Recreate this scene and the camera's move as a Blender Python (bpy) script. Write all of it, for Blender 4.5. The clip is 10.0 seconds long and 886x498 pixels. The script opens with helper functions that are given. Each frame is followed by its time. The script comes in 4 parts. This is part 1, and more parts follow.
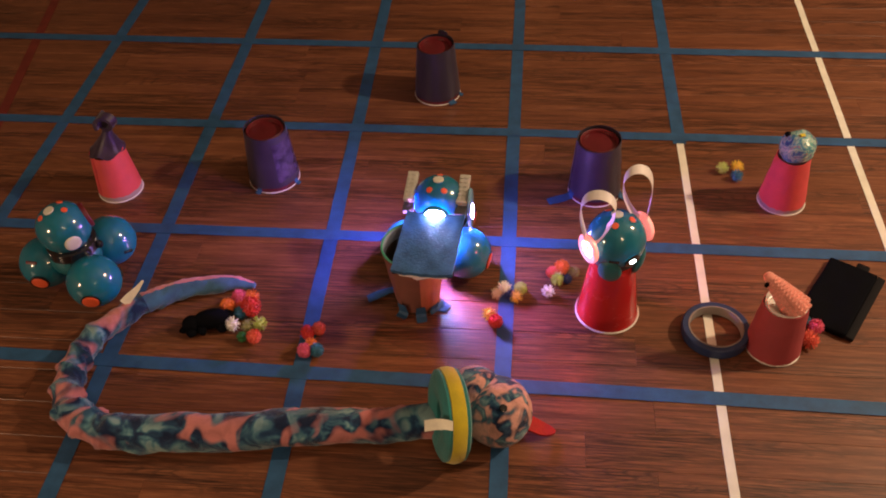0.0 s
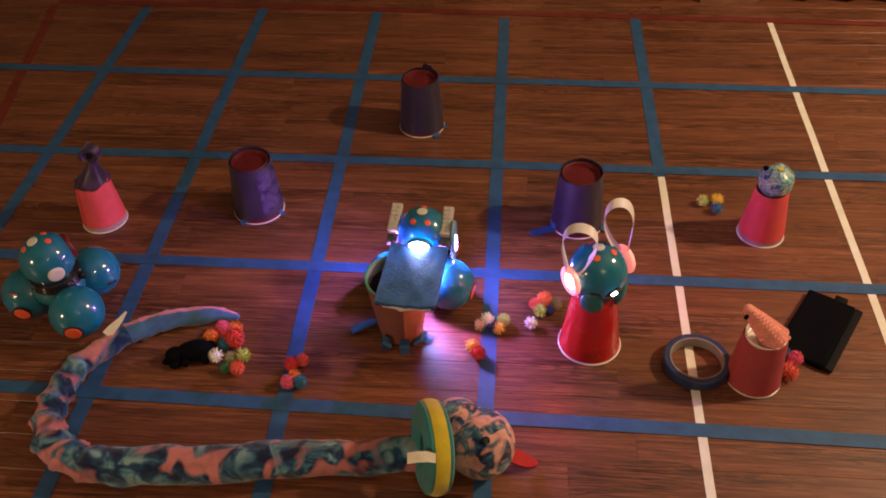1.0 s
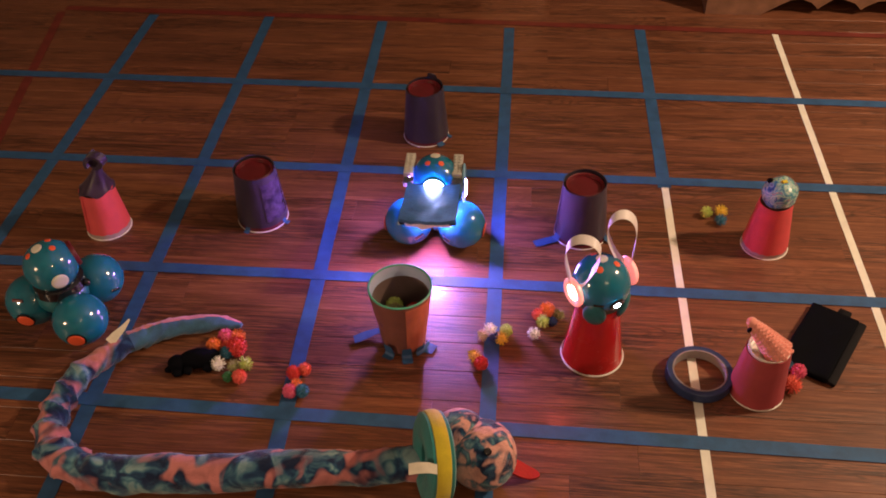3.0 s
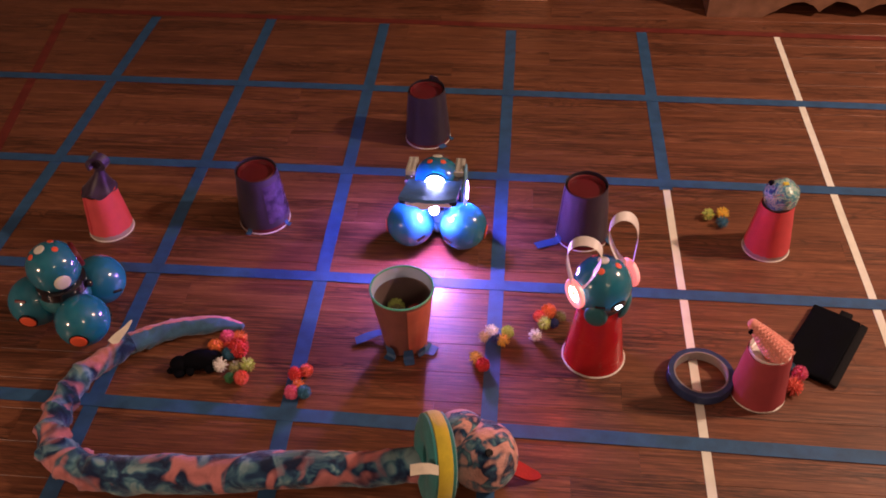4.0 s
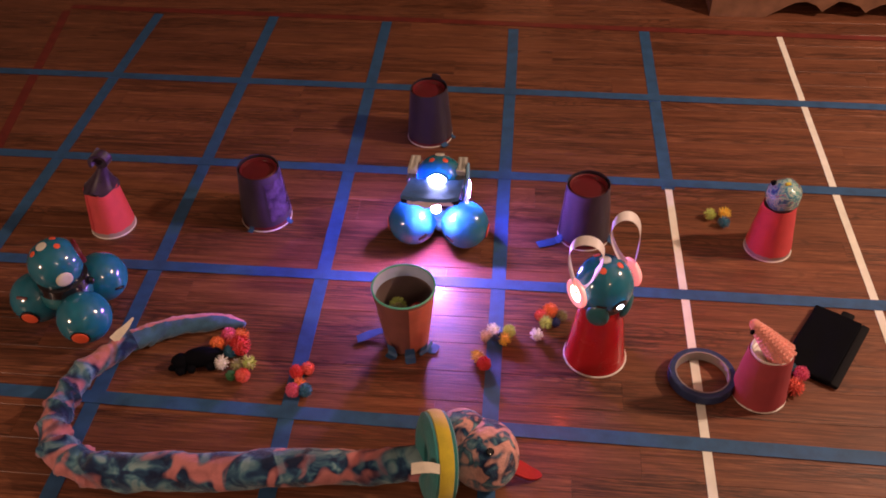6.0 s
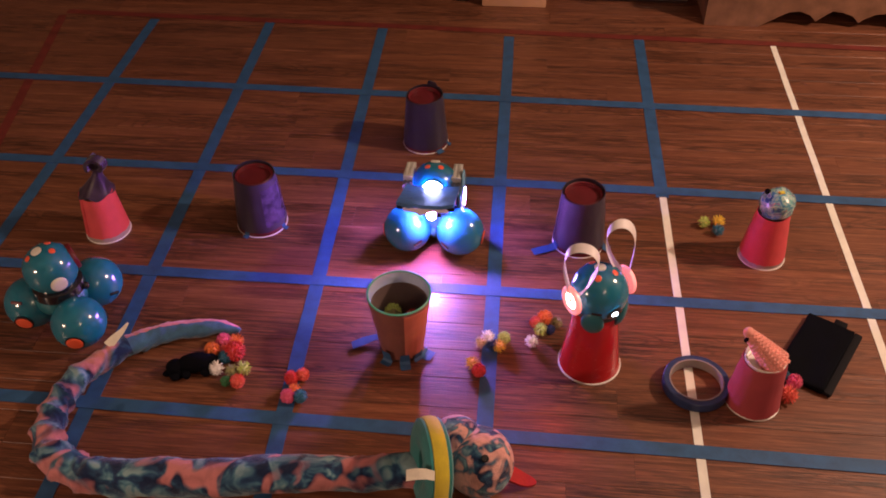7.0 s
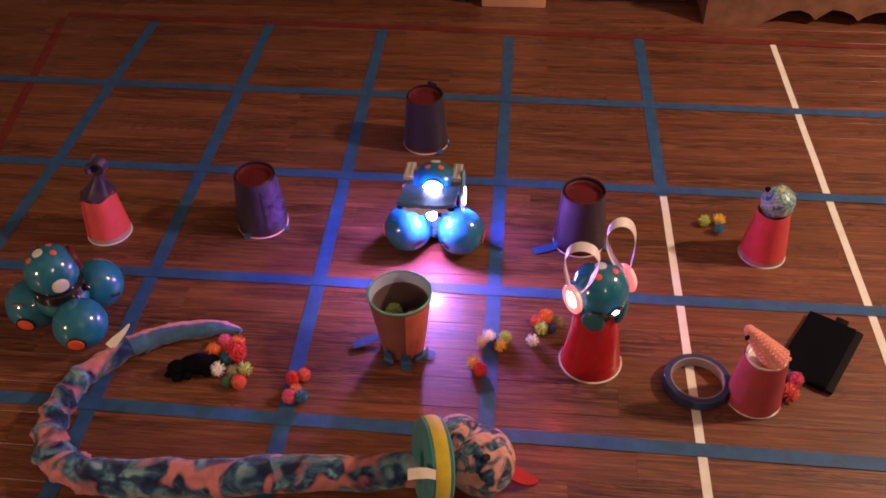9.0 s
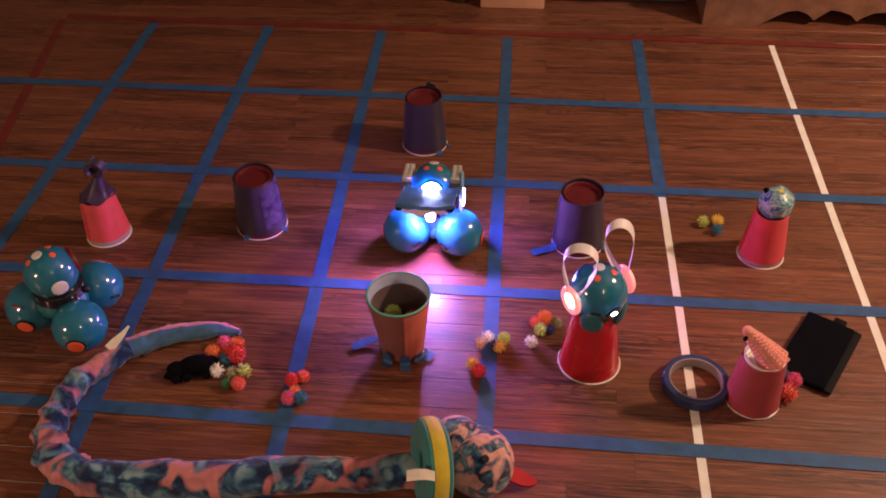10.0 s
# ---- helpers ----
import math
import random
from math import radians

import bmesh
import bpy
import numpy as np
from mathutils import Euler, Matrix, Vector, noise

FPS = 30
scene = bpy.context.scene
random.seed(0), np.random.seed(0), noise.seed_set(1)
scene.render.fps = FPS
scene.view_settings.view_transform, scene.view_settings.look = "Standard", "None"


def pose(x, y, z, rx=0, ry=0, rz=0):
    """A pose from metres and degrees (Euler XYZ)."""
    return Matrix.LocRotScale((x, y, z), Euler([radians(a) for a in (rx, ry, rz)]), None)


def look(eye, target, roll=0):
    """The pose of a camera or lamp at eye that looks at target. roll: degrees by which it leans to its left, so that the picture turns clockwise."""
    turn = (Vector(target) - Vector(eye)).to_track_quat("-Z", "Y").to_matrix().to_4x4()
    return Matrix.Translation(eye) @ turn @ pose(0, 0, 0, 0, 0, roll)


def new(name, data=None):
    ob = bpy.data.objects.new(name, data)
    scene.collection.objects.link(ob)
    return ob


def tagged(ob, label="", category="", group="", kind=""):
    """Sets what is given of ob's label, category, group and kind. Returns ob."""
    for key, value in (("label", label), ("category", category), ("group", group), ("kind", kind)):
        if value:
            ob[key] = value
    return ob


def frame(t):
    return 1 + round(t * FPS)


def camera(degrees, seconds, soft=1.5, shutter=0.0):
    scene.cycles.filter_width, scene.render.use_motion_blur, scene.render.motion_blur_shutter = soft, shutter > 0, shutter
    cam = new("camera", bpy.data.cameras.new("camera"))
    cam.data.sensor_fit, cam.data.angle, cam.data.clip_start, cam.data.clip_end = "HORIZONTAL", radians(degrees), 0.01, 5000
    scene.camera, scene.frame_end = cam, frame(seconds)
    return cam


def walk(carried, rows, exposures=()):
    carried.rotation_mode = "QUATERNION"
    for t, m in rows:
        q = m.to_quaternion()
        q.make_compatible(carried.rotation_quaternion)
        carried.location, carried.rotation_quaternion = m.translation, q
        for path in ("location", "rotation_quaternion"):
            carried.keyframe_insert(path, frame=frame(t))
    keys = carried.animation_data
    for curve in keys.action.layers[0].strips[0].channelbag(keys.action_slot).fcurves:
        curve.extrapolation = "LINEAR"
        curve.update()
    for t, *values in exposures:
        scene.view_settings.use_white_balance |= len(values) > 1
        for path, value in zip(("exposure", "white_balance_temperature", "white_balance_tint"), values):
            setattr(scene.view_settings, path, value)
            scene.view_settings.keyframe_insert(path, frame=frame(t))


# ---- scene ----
cam = camera(52.8, 10.0, 1.8, 0.5)
PATH = [
    (0, (0.025, -0.769, 1.032), (-0.162, 0.65, -0.365), -3.2),
    (0.5, (0.028, -0.771, 1.041), (-0.141, 0.673, -0.333), -2.4),
    (1, (0.028, -0.772, 1.042), (-0.128, 0.694, -0.31), -2.1),
    (1.5, (0.028, -0.77, 1.044), (-0.13, 0.695, -0.309), -2.0),
    (2, (0.026, -0.77, 1.042), (-0.137, 0.695, -0.31), -2.0),
    (2.5, (0.028, -0.768, 1.046), (-0.136, 0.702, -0.3), -1.9),
    (4, (0.029, -0.772, 1.046), (-0.14, 0.707, -0.289), -1.9),
    (4.5, (0.029, -0.769, 1.045), (-0.144, 0.706, -0.294), -1.9),
    (5, (0.027, -0.771, 1.046), (-0.148, 0.704, -0.294), -1.9),
    (5.5, (0.028, -0.771, 1.046), (-0.147, 0.702, -0.295), -1.9),
    (7, (0.024, -0.773, 1.05), (-0.132, 0.713, -0.279), -1.0),
    (7.5, (0.026, -0.774, 1.049), (-0.133, 0.713, -0.278), -1.2),
    (8, (0.027, -0.774, 1.05), (-0.133, 0.712, -0.28), -1.3),
    (8.5, (0.026, -0.775, 1.052), (-0.132, 0.71, -0.278), -1.3),
    (9, (0.026, -0.776, 1.048), (-0.134, 0.713, -0.278), -1.4),
    (9.5, (0.027, -0.776, 1.051), (-0.134, 0.712, -0.276), -1.5),
    (10, (0.028, -0.776, 1.051), (-0.132, 0.713, -0.275), -1.5),
]
walk(cam, [(t, look(eye, target, roll)) for t, eye, target, roll in PATH],
     ((0, 0.20, 6450, -5), (0.5, 0.07, 6450, -3), (1.0, 0.15, 6450, -5), (2.0, 0.24, 6450, -5), (2.7, 0.24, 6450, -5), (3.8, 0.19, 6100, 13), (10, 0.20, 6100, 13)))

# ---- light: three small household lamps outside the view, dim room ----
world = bpy.data.worlds.new("world")
scene.world = world
world.use_nodes = True
world.node_tree.nodes["Background"].inputs[0].default_value = (0.30, 0.20, 0.13, 1)
world.node_tree.nodes["Background"].inputs[1].default_value = 0.02
scene.view_settings.exposure = 0.0


def bulb(name, place, watts, colour, size):
    lamp = bpy.data.lights.new(name, "POINT")
    lamp.energy, lamp.color, lamp.shadow_soft_size = watts, colour, size
    ob = new(name, lamp)
    ob.location = place
    return ob


bulb("lamp_right", (1.70, 0.45, 1.40), 116, (1.0, 0.64, 0.43), 0.05)
bulb("lamp_left", (-1.75, -1.30, 0.75), 44, (1.0, 0.61, 0.40), 0.04)
bulb("lamp_behind", (0.75, -1.75, 1.75), 11, (1.0, 0.64, 0.40), 0.03)
bulb("lamp_behind_second", (0.95, -1.75, 1.75), 11, (1.0, 0.64, 0.40), 0.03)


# ---- materials ----
def nodes_of(name, rough=0.5, metal=0.0, coat=0.0, spec=0.5):
    m = bpy.data.materials.new(name)
    m.use_nodes = True
    n, l = m.node_tree.nodes, m.node_tree.links
    b = n["Principled BSDF"]
    b.inputs["Roughness"].default_value = rough
    b.inputs["Metallic"].default_value = metal
    b.inputs["Coat Weight"].default_value = coat
    b.inputs["Coat Roughness"].default_value = 0.08
    b.inputs["Specular IOR Level"].default_value = spec
    return m, n, l, b


def ramp(n, stops, interp="LINEAR"):
    r = n.new("ShaderNodeValToRGB")
    r.color_ramp.interpolation = interp
    while len(r.color_ramp.elements) < len(stops):
        r.color_ramp.elements.new(0.5)
    for e, (p, c) in zip(r.color_ramp.elements, stops):
        e.position, e.color = p, (*c, 1)
    return r


def noise_node(n, l, vec, scale, detail=4, rough=0.55, distort=0.0):
    t = n.new("ShaderNodeTexNoise")
    t.inputs["Scale"].default_value, t.inputs["Detail"].default_value = scale, detail
    t.inputs["Roughness"].default_value, t.inputs["Distortion"].default_value = rough, distort
    l.new(vec, t.inputs["Vector"])
    return t


def bump_node(n, l, height, strength, distance, b):
    k = n.new("ShaderNodeBump")
    k.inputs["Strength"].default_value, k.inputs["Distance"].default_value = strength, distance
    l.new(height, k.inputs["Height"])
    l.new(k.outputs[0], b.inputs["Normal"])
    return k


def plain(name, colour, rough=0.5, vary=0.15, scale=60, bump=0.0, coat=0.0, metal=0.0, fine=400, spec=0.5, sheen=0.0):
    """A surface with stains at one scale and grain at another."""
    m, n, l, b = nodes_of(name, rough, metal, coat, spec)
    co = n.new("ShaderNodeTexCoord").outputs["Object"]
    a = noise_node(n, l, co, scale, 3)
    f = noise_node(n, l, co, fine, 2)
    mixed = n.new("ShaderNodeMath")
    mixed.operation = "MULTIPLY_ADD"
    mixed.inputs[1].default_value = 0.35
    l.new(f.outputs[0], mixed.inputs[0])
    l.new(a.outputs[0], mixed.inputs[2])
    lo, hi = [c * (1 - vary) for c in colour], [min(1, c * (1 + vary)) for c in colour]
    r = ramp(n, [(0.45, lo), (0.9, hi)])
    l.new(mixed.outputs[0], r.inputs[0])
    l.new(r.outputs[0], b.inputs["Base Color"])
    if sheen:
        b.inputs["Sheen Weight"].default_value = sheen
    rr = n.new("ShaderNodeMapRange")
    rr.inputs["To Min"].default_value, rr.inputs["To Max"].default_value = max(0.02, rough * 0.8), min(1, rough * 1.2)
    l.new(a.outputs[0], rr.inputs["Value"])
    l.new(rr.outputs[0], b.inputs["Roughness"])
    if bump:
        bump_node(n, l, f.outputs[0], bump, 0.0008, b)
    return m


def glow(name, colour, strength):
    m, n, l, b = nodes_of(name, 0.3)
    b.inputs["Base Color"].default_value = (0.8, 0.8, 0.8, 1)
    b.inputs["Emission Color"].default_value = (*colour, 1)
    b.inputs["Emission Strength"].default_value = strength
    return m


def maths(n, l, op, a, b=None, c=None):
    """A math node; each input is a socket or a number."""
    k = n.new("ShaderNodeMath")
    k.operation = op
    for slot, v in enumerate((a, b, c)):
        if v is None:
            continue
        if isinstance(v, (int, float)):
            k.inputs[slot].default_value = v
        else:
            l.new(v, k.inputs[slot])
    return k.outputs[0]


def spread(n, l, value, lo, hi, to_lo=0.0, to_hi=1.0):
    k = n.new("ShaderNodeMapRange")
    for name, v in (("From Min", lo), ("From Max", hi), ("To Min", to_lo), ("To Max", to_hi)):
        k.inputs[name].default_value = v
    l.new(value, k.inputs["Value"])
    return k.outputs[0]


def stretched(n, l, vec, scale):
    k = n.new("ShaderNodeMapping")
    k.inputs["Scale"].default_value = scale
    l.new(vec, k.inputs[0])
    return k.outputs[0]


def oak():
    """Stained oak strip: fine grain, dark open pores in drifts, cathedral figure, each board with its own tone."""
    m, n, l, b = nodes_of("oak_board", 0.40, coat=0.32)
    b.inputs["Coat Roughness"].default_value = 0.25
    co = n.new("ShaderNodeTexCoord").outputs["Object"]
    info = n.new("ShaderNodeObjectInfo")
    shift = n.new("ShaderNodeVectorMath")
    shift.operation = "MULTIPLY_ADD"
    l.new(info.outputs["Random"], shift.inputs[0])
    shift.inputs[1].default_value = (37, 91, 13)
    l.new(co, shift.inputs[2])
    at = shift.outputs[0]
    grain = noise_node(n, l, stretched(n, l, at, (6.0, 170, 1)), 1.0, 6, 0.68, 0.3)
    fibre = noise_node(n, l, stretched(n, l, at, (30, 480, 1)), 1.0, 4, 0.7)
    # growth rings cut at a slant: arcs that close on themselves along the board
    ring = noise_node(n, l, stretched(n, l, at, (2.6, 16, 1)), 1.0, 2, 0.45, 0.5)
    arcs = maths(n, l, "SINE", maths(n, l, "MULTIPLY", ring.outputs[0], 130))
    arcs = maths(n, l, "MULTIPLY", spread(n, l, arcs, 0.2, 1.0), spread(n, l, fibre.outputs[0], 0.38, 0.56))
    # open pores, gathered in drifts
    drift = spread(n, l, noise_node(n, l, stretched(n, l, at, (1.7, 15, 1)), 1.0, 3, 0.55, 0.4).outputs[0], 0.42, 0.60)
    dash = spread(n, l, noise_node(n, l, stretched(n, l, at, (13, 420, 1)), 1.0, 3, 0.65, 0.15).outputs[0], 0.46, 0.58)
    tone = maths(n, l, "MULTIPLY_ADD", fibre.outputs[0], 0.55, grain.outputs[0])
    r = ramp(n, [(0.50, (0.080, 0.027, 0.013)), (0.70, (0.150, 0.053, 0.026)), (0.84, (0.210, 0.078, 0.038)), (1.0, (0.300, 0.122, 0.060))])
    l.new(tone, r.inputs[0])
    strokes = maths(n, l, "MULTIPLY", maths(n, l, "MAXIMUM", dash, arcs), maths(n, l, "MULTIPLY_ADD", drift, 0.75, 0.25))
    keep = maths(n, l, "MULTIPLY_ADD", strokes, -0.74, 1.0)
    board = spread(n, l, info.outputs["Random"], 0, 1, 0.93, 1.16)
    mul = n.new("ShaderNodeVectorMath")
    mul.operation = "SCALE"
    l.new(r.outputs[0], mul.inputs[0])
    l.new(maths(n, l, "MULTIPLY", keep, board), mul.inputs["Scale"])
    l.new(mul.outputs[0], b.inputs["Base Color"])
    wear = noise_node(n, l, at, 9, 3)
    l.new(spread(n, l, wear.outputs[0], 0, 1, 0.34, 0.54), b.inputs["Roughness"])
    bump_node(n, l, maths(n, l, "MULTIPLY_ADD", strokes, -0.7, tone), 0.30, 0.0012, b)
    return m


def tie_dye(name="tie_dye_plush", shift=0.0, warmth=0.5, size=1.0, warm_colour=(0.64, 0.240, 0.245)):
    """Soft plush printed in coral and mint blots that bleed into navy where they meet."""
    m, n, l, b = nodes_of(name, 0.9, spec=0.2)
    b.inputs["Sheen Weight"].default_value = 0.25
    co = n.new("ShaderNodeTexCoord").outputs["Object"]
    mp = n.new("ShaderNodeMapping")
    mp.inputs["Scale"].default_value = (1.30 / size, 0.70 / size, 0.90 / size)
    mp.inputs["Location"].default_value = (shift, shift, 0)
    slant = n.new("ShaderNodeMapping")
    slant.inputs["Rotation"].default_value = (0.5, 0.3, 0.85)
    l.new(co, slant.inputs[0])
    l.new(slant.outputs[0], mp.inputs[0])
    blot = noise_node(n, l, mp.outputs[0], 22, 1.4, 0.45, 0.6)
    wash = noise_node(n, l, co, 34, 2.0, 0.5, 0.9)
    cool = ramp(n, [(0.38, (0.270, 0.440, 0.480)), (0.46, (0.110, 0.270, 0.350)), (0.53, (0.030, 0.100, 0.200)), (0.62, (0.010, 0.028, 0.090))])
    l.new(wash.outputs[0], cool.inputs[0])
    edge = ramp(n, [(warmth - 0.14, (1, 1, 1)), (warmth - 0.05, (0.42, 0.50, 0.62)), (warmth + 0.02, (0.20, 0.28, 0.46))])
    l.new(blot.outputs[0], edge.inputs[0])
    dyed = n.new("ShaderNodeMix")
    dyed.data_type, dyed.blend_type = "RGBA", "MULTIPLY"
    dyed.inputs["Factor"].default_value = 0.85
    l.new(cool.outputs[0], dyed.inputs[6])
    l.new(edge.outputs[0], dyed.inputs[7])
    mask = ramp(n, [(warmth - 0.015, (0, 0, 0)), (warmth + 0.08, (1, 1, 1))])
    l.new(blot.outputs[0], mask.inputs[0])
    warm = n.new("ShaderNodeMix")
    warm.data_type = "RGBA"
    l.new(mask.outputs[0], warm.inputs["Factor"])
    l.new(dyed.outputs[2], warm.inputs[6])
    pinks = ramp(n, [(0.40, warm_colour), (0.66, tuple(0.72 * c for c in warm_colour))])
    l.new(wash.outputs[0], pinks.inputs[0])
    l.new(pinks.outputs[0], warm.inputs[7])
    f = noise_node(n, l, co, 900, 2)
    mix = n.new("ShaderNodeMix")
    mix.data_type, mix.blend_type = "RGBA", "MULTIPLY"
    mix.inputs["Factor"].default_value = 0.30
    l.new(warm.outputs[2], mix.inputs[6])
    l.new(f.outputs[0], mix.inputs[7])
    l.new(mix.outputs[2], b.inputs["Base Color"])
    crease = noise_node(n, l, mp.outputs[0], 60, 3)
    bump_node(n, l, maths(n, l, "MULTIPLY_ADD", crease.outputs[0], 2.5, f.outputs[0]), 0.6, 0.0018, b)
    return m


def marbled():
    m, n, l, b = nodes_of("marbled_foil", 0.18, coat=0.8)
    co = n.new("ShaderNodeTexCoord").outputs["Object"]
    a = noise_node(n, l, co, 55, 3, 0.6, 1.6)
    r = ramp(n, [(0.36, (0.05, 0.10, 0.30)), (0.44, (0.10, 0.35, 0.38)), (0.5, (0.45, 0.55, 0.50)), (0.55, (0.12, 0.38, 0.33)), (0.63, (0.16, 0.12, 0.36)), (0.70, (0.55, 0.42, 0.10))])
    l.new(a.outputs[0], r.inputs[0])
    l.new(r.outputs[0], b.inputs["Base Color"])
    f = noise_node(n, l, co, 110, 3)
    bump_node(n, l, f.outputs[0], 0.5, 0.003, b)
    return m


OAK = oak()
SUBFLOOR = plain("dark_subfloor", (0.035, 0.018, 0.010), 0.9)
WALL = plain("brown_wall_paint", (0.17, 0.125, 0.09), 0.8, 0.06, 4, 0.2)
CEILING = plain("pale_grey_ceiling_paint", (0.30, 0.29, 0.29), 0.85, 0.04, 4)
BLUE_TAPE = plain("blue_painters_tape", (0.026, 0.092, 0.215), 0.62, 0.22, 40, 0.4, fine=900)
WHITE_TAPE = plain("cream_masking_tape", (0.80, 0.79, 0.71), 0.6, 0.08, 40, 0.3, fine=900)
RED_TAPE = plain("dull_red_tape", (0.150, 0.025, 0.019), 0.5, 0.25, 30)
PURPLE = plain("purple_construction_paper", (0.027, 0.020, 0.040), 0.36, 0.18, 35, 0.25, fine=700, sheen=0.1)
# Lavender base colour paints in the highlights on clear tape.
CLEAR_TAPE = plain("clear_tape_lavender_sheen", (0.100, 0.075, 0.150), 0.22, 0.5, 55, 0.6, coat=0.6, fine=160)
RED_PLASTIC = plain("red_cup_plastic", (0.46, 0.013, 0.018), 0.26, 0.06, 30, coat=0.3)
DARK_RED = plain("dull_red_cup_base", (0.115, 0.010, 0.016), 0.4, 0.12, 50)
CUP_RIM = plain("white_cup_rim", (0.82, 0.78, 0.74), 0.35, 0.05, 60)
PINK_PAPER = plain("coral_pink_paper", (0.62, 0.075, 0.085), 0.6, 0.10, 40, 0.2, fine=700)
ORANGE_PAPER = plain("coral_orange_paper", (0.34, 0.050, 0.062), 0.62, 0.12, 40, 0.25, fine=700)
LIGHT_TERRACOTTA = plain("orange_terracotta_paper", (0.46, 0.150, 0.090), 0.62, 0.14, 40, 0.25, fine=700)
TERRACOTTA = plain("terracotta_paper", (0.225, 0.085, 0.070), 0.65, 0.14, 40, 0.25, fine=700)
BROWN_INSIDE = plain("brown_cup_inside", (0.135, 0.092, 0.088), 0.3, 0.12, 40)
FROSTED = plain("frosted_grey_cup_plastic", (0.34, 0.27, 0.27), 0.35, 0.08, 60)
GREEN_RIM = plain("green_cup_rim", (0.10, 0.42, 0.30), 0.35, 0.1, 60)
# Bluish colour stands for robot light coming through the white lip.
BLUE_LIT_BAND = plain("blue_lit_cup_lip", (0.42, 0.50, 0.72), 0.35, 0.06, 60)
TEAL = plain("teal_robot_plastic", (0.012, 0.165, 0.250), 0.16, 0.05, 18, coat=0.9)
TEAL_MATTE = plain("teal_robot_shell", (0.020, 0.150, 0.185), 0.35, 0.08, 30, coat=0.2)
for shell in (TEAL,):
    skin = shell.node_tree.nodes["Principled BSDF"]
    skin.inputs["Subsurface Weight"].default_value = 0.85
    skin.inputs["Subsurface Radius"].default_value = (0.6, 0.9, 1.0)
    skin.inputs["Subsurface Scale"].default_value = 0.08
PALE_TEAL = plain("pale_blue_plastic", (0.20, 0.42, 0.60), 0.25, 0.05, 30, coat=0.5)
ORANGE = plain("orange_plastic", (0.78, 0.115, 0.045), 0.3, 0.08, 60, coat=0.3)
WHITE_BUTTON = plain("off_white_plastic", (0.68, 0.68, 0.60), 0.35, 0.06, 60)
BLACK_GLOSS = plain("black_gloss_plastic", (0.006, 0.006, 0.010), 0.12, 0.2, 60, coat=0.8)
GREY_BRICK = plain("grey_building_brick", (0.50, 0.49, 0.45), 0.35, 0.08, 60, coat=0.2)
DARK_BRICK = plain("dark_grey_building_brick", (0.07, 0.075, 0.09), 0.35, 0.1, 60)
TRAY_CLOTH = plain("dark_blue_duct_tape", (0.036, 0.110, 0.260), 0.5, 0.35, 45, 0.8, fine=260)
TRAY_LINING = plain("white_card_lining", (0.72, 0.70, 0.70), 0.6, 0.1, 50)
RIBBON = plain("frosted_white_ribbon", (0.78, 0.72, 0.72), 0.4, 0.06, 50)
BLACK_FELT = plain("black_felt", (0.003, 0.0035, 0.0060), 0.9, 0.3, 60, 0.6, spec=0.06)
BLACK_NYLON = plain("black_nylon", (0.006, 0.006, 0.008), 0.7, 0.3, 50, 0.5, spec=0.12)
ROLL_BLUE = plain("navy_tape_roll", (0.022, 0.040, 0.120), 0.42, 0.25, 50, 0.3)
ROLL_CORE = plain("cardboard_core", (0.25, 0.22, 0.21), 0.7, 0.12, 50)
PURPLE_FELT = plain("deep_purple_felt", (0.026, 0.010, 0.044), 0.45, 0.4, 60, 0.6, sheen=0.2)
YARN = plain("coral_yarn", (0.82, 0.33, 0.27), 0.85, 0.15, 90, 0.7, sheen=0.3)
PLUSH = tie_dye(shift=0.4, warmth=0.51, size=0.85)
HEAD_PLUSH = tie_dye("tie_dye_head_plush", 0.31, 0.465, 0.40, (0.82, 0.45, 0.40))
TAIL_PINK = plain("pink_plush", (0.60, 0.20, 0.24), 0.9, 0.25, 30, 0.8, fine=800, sheen=0.3)
TAIL_TEAL = plain("teal_plush", (0.035, 0.110, 0.210), 0.9, 0.45, 22, 0.8, fine=800, sheen=0.3)
HAT_GREEN = plain("green_plush", (0.022, 0.200, 0.205), 0.9, 0.2, 40, 0.8, fine=800, sheen=0.3)
HAT_YELLOW = plain("yellow_plush", (0.54, 0.44, 0.020), 0.9, 0.15, 40, 0.8, fine=800, sheen=0.3)
RED_FELT = plain("red_felt", (0.38, 0.014, 0.018), 0.9, 0.15, 60, 0.6)
TAG = plain("cream_fabric_tag", (0.76, 0.72, 0.60), 0.8, 0.1, 60, 0.4)
FOIL = marbled()
CARVED = plain("carved_brown_wood", (0.190, 0.095, 0.050), 0.5, 0.3, 25, 0.5)
TAN_WOOD = plain("light_tan_wood", (0.52, 0.30, 0.17), 0.5, 0.12, 20, 0.3)
DARK_WOOD = plain("dark_brown_wood", (0.035, 0.022, 0.016), 0.45, 0.3, 20, 0.3)
STEEL = plain("brushed_steel", (0.45, 0.42, 0.38), 0.3, 0.1, 60, metal=1.0)
EYE_GLOW = glow("robot_eye_light", (0.42, 0.45, 1.0), 190)
CHEST_GLOW = glow("robot_chest_light", (0.74, 0.25, 1.0), 1450)
EAR_GLOW = glow("robot_ear_light", (0.42, 0.21, 1.0), 600)
RED_GLOW = glow("small_robot_ear_light", (1.0, 0.09, 0.06), 130)
WHITE_GLOW = glow("small_robot_eye_light", (0.80, 0.92, 1.0), 14)
PINK_GLOW = glow("small_robot_ear_ring", (1.0, 0.16, 0.16), 0.75)


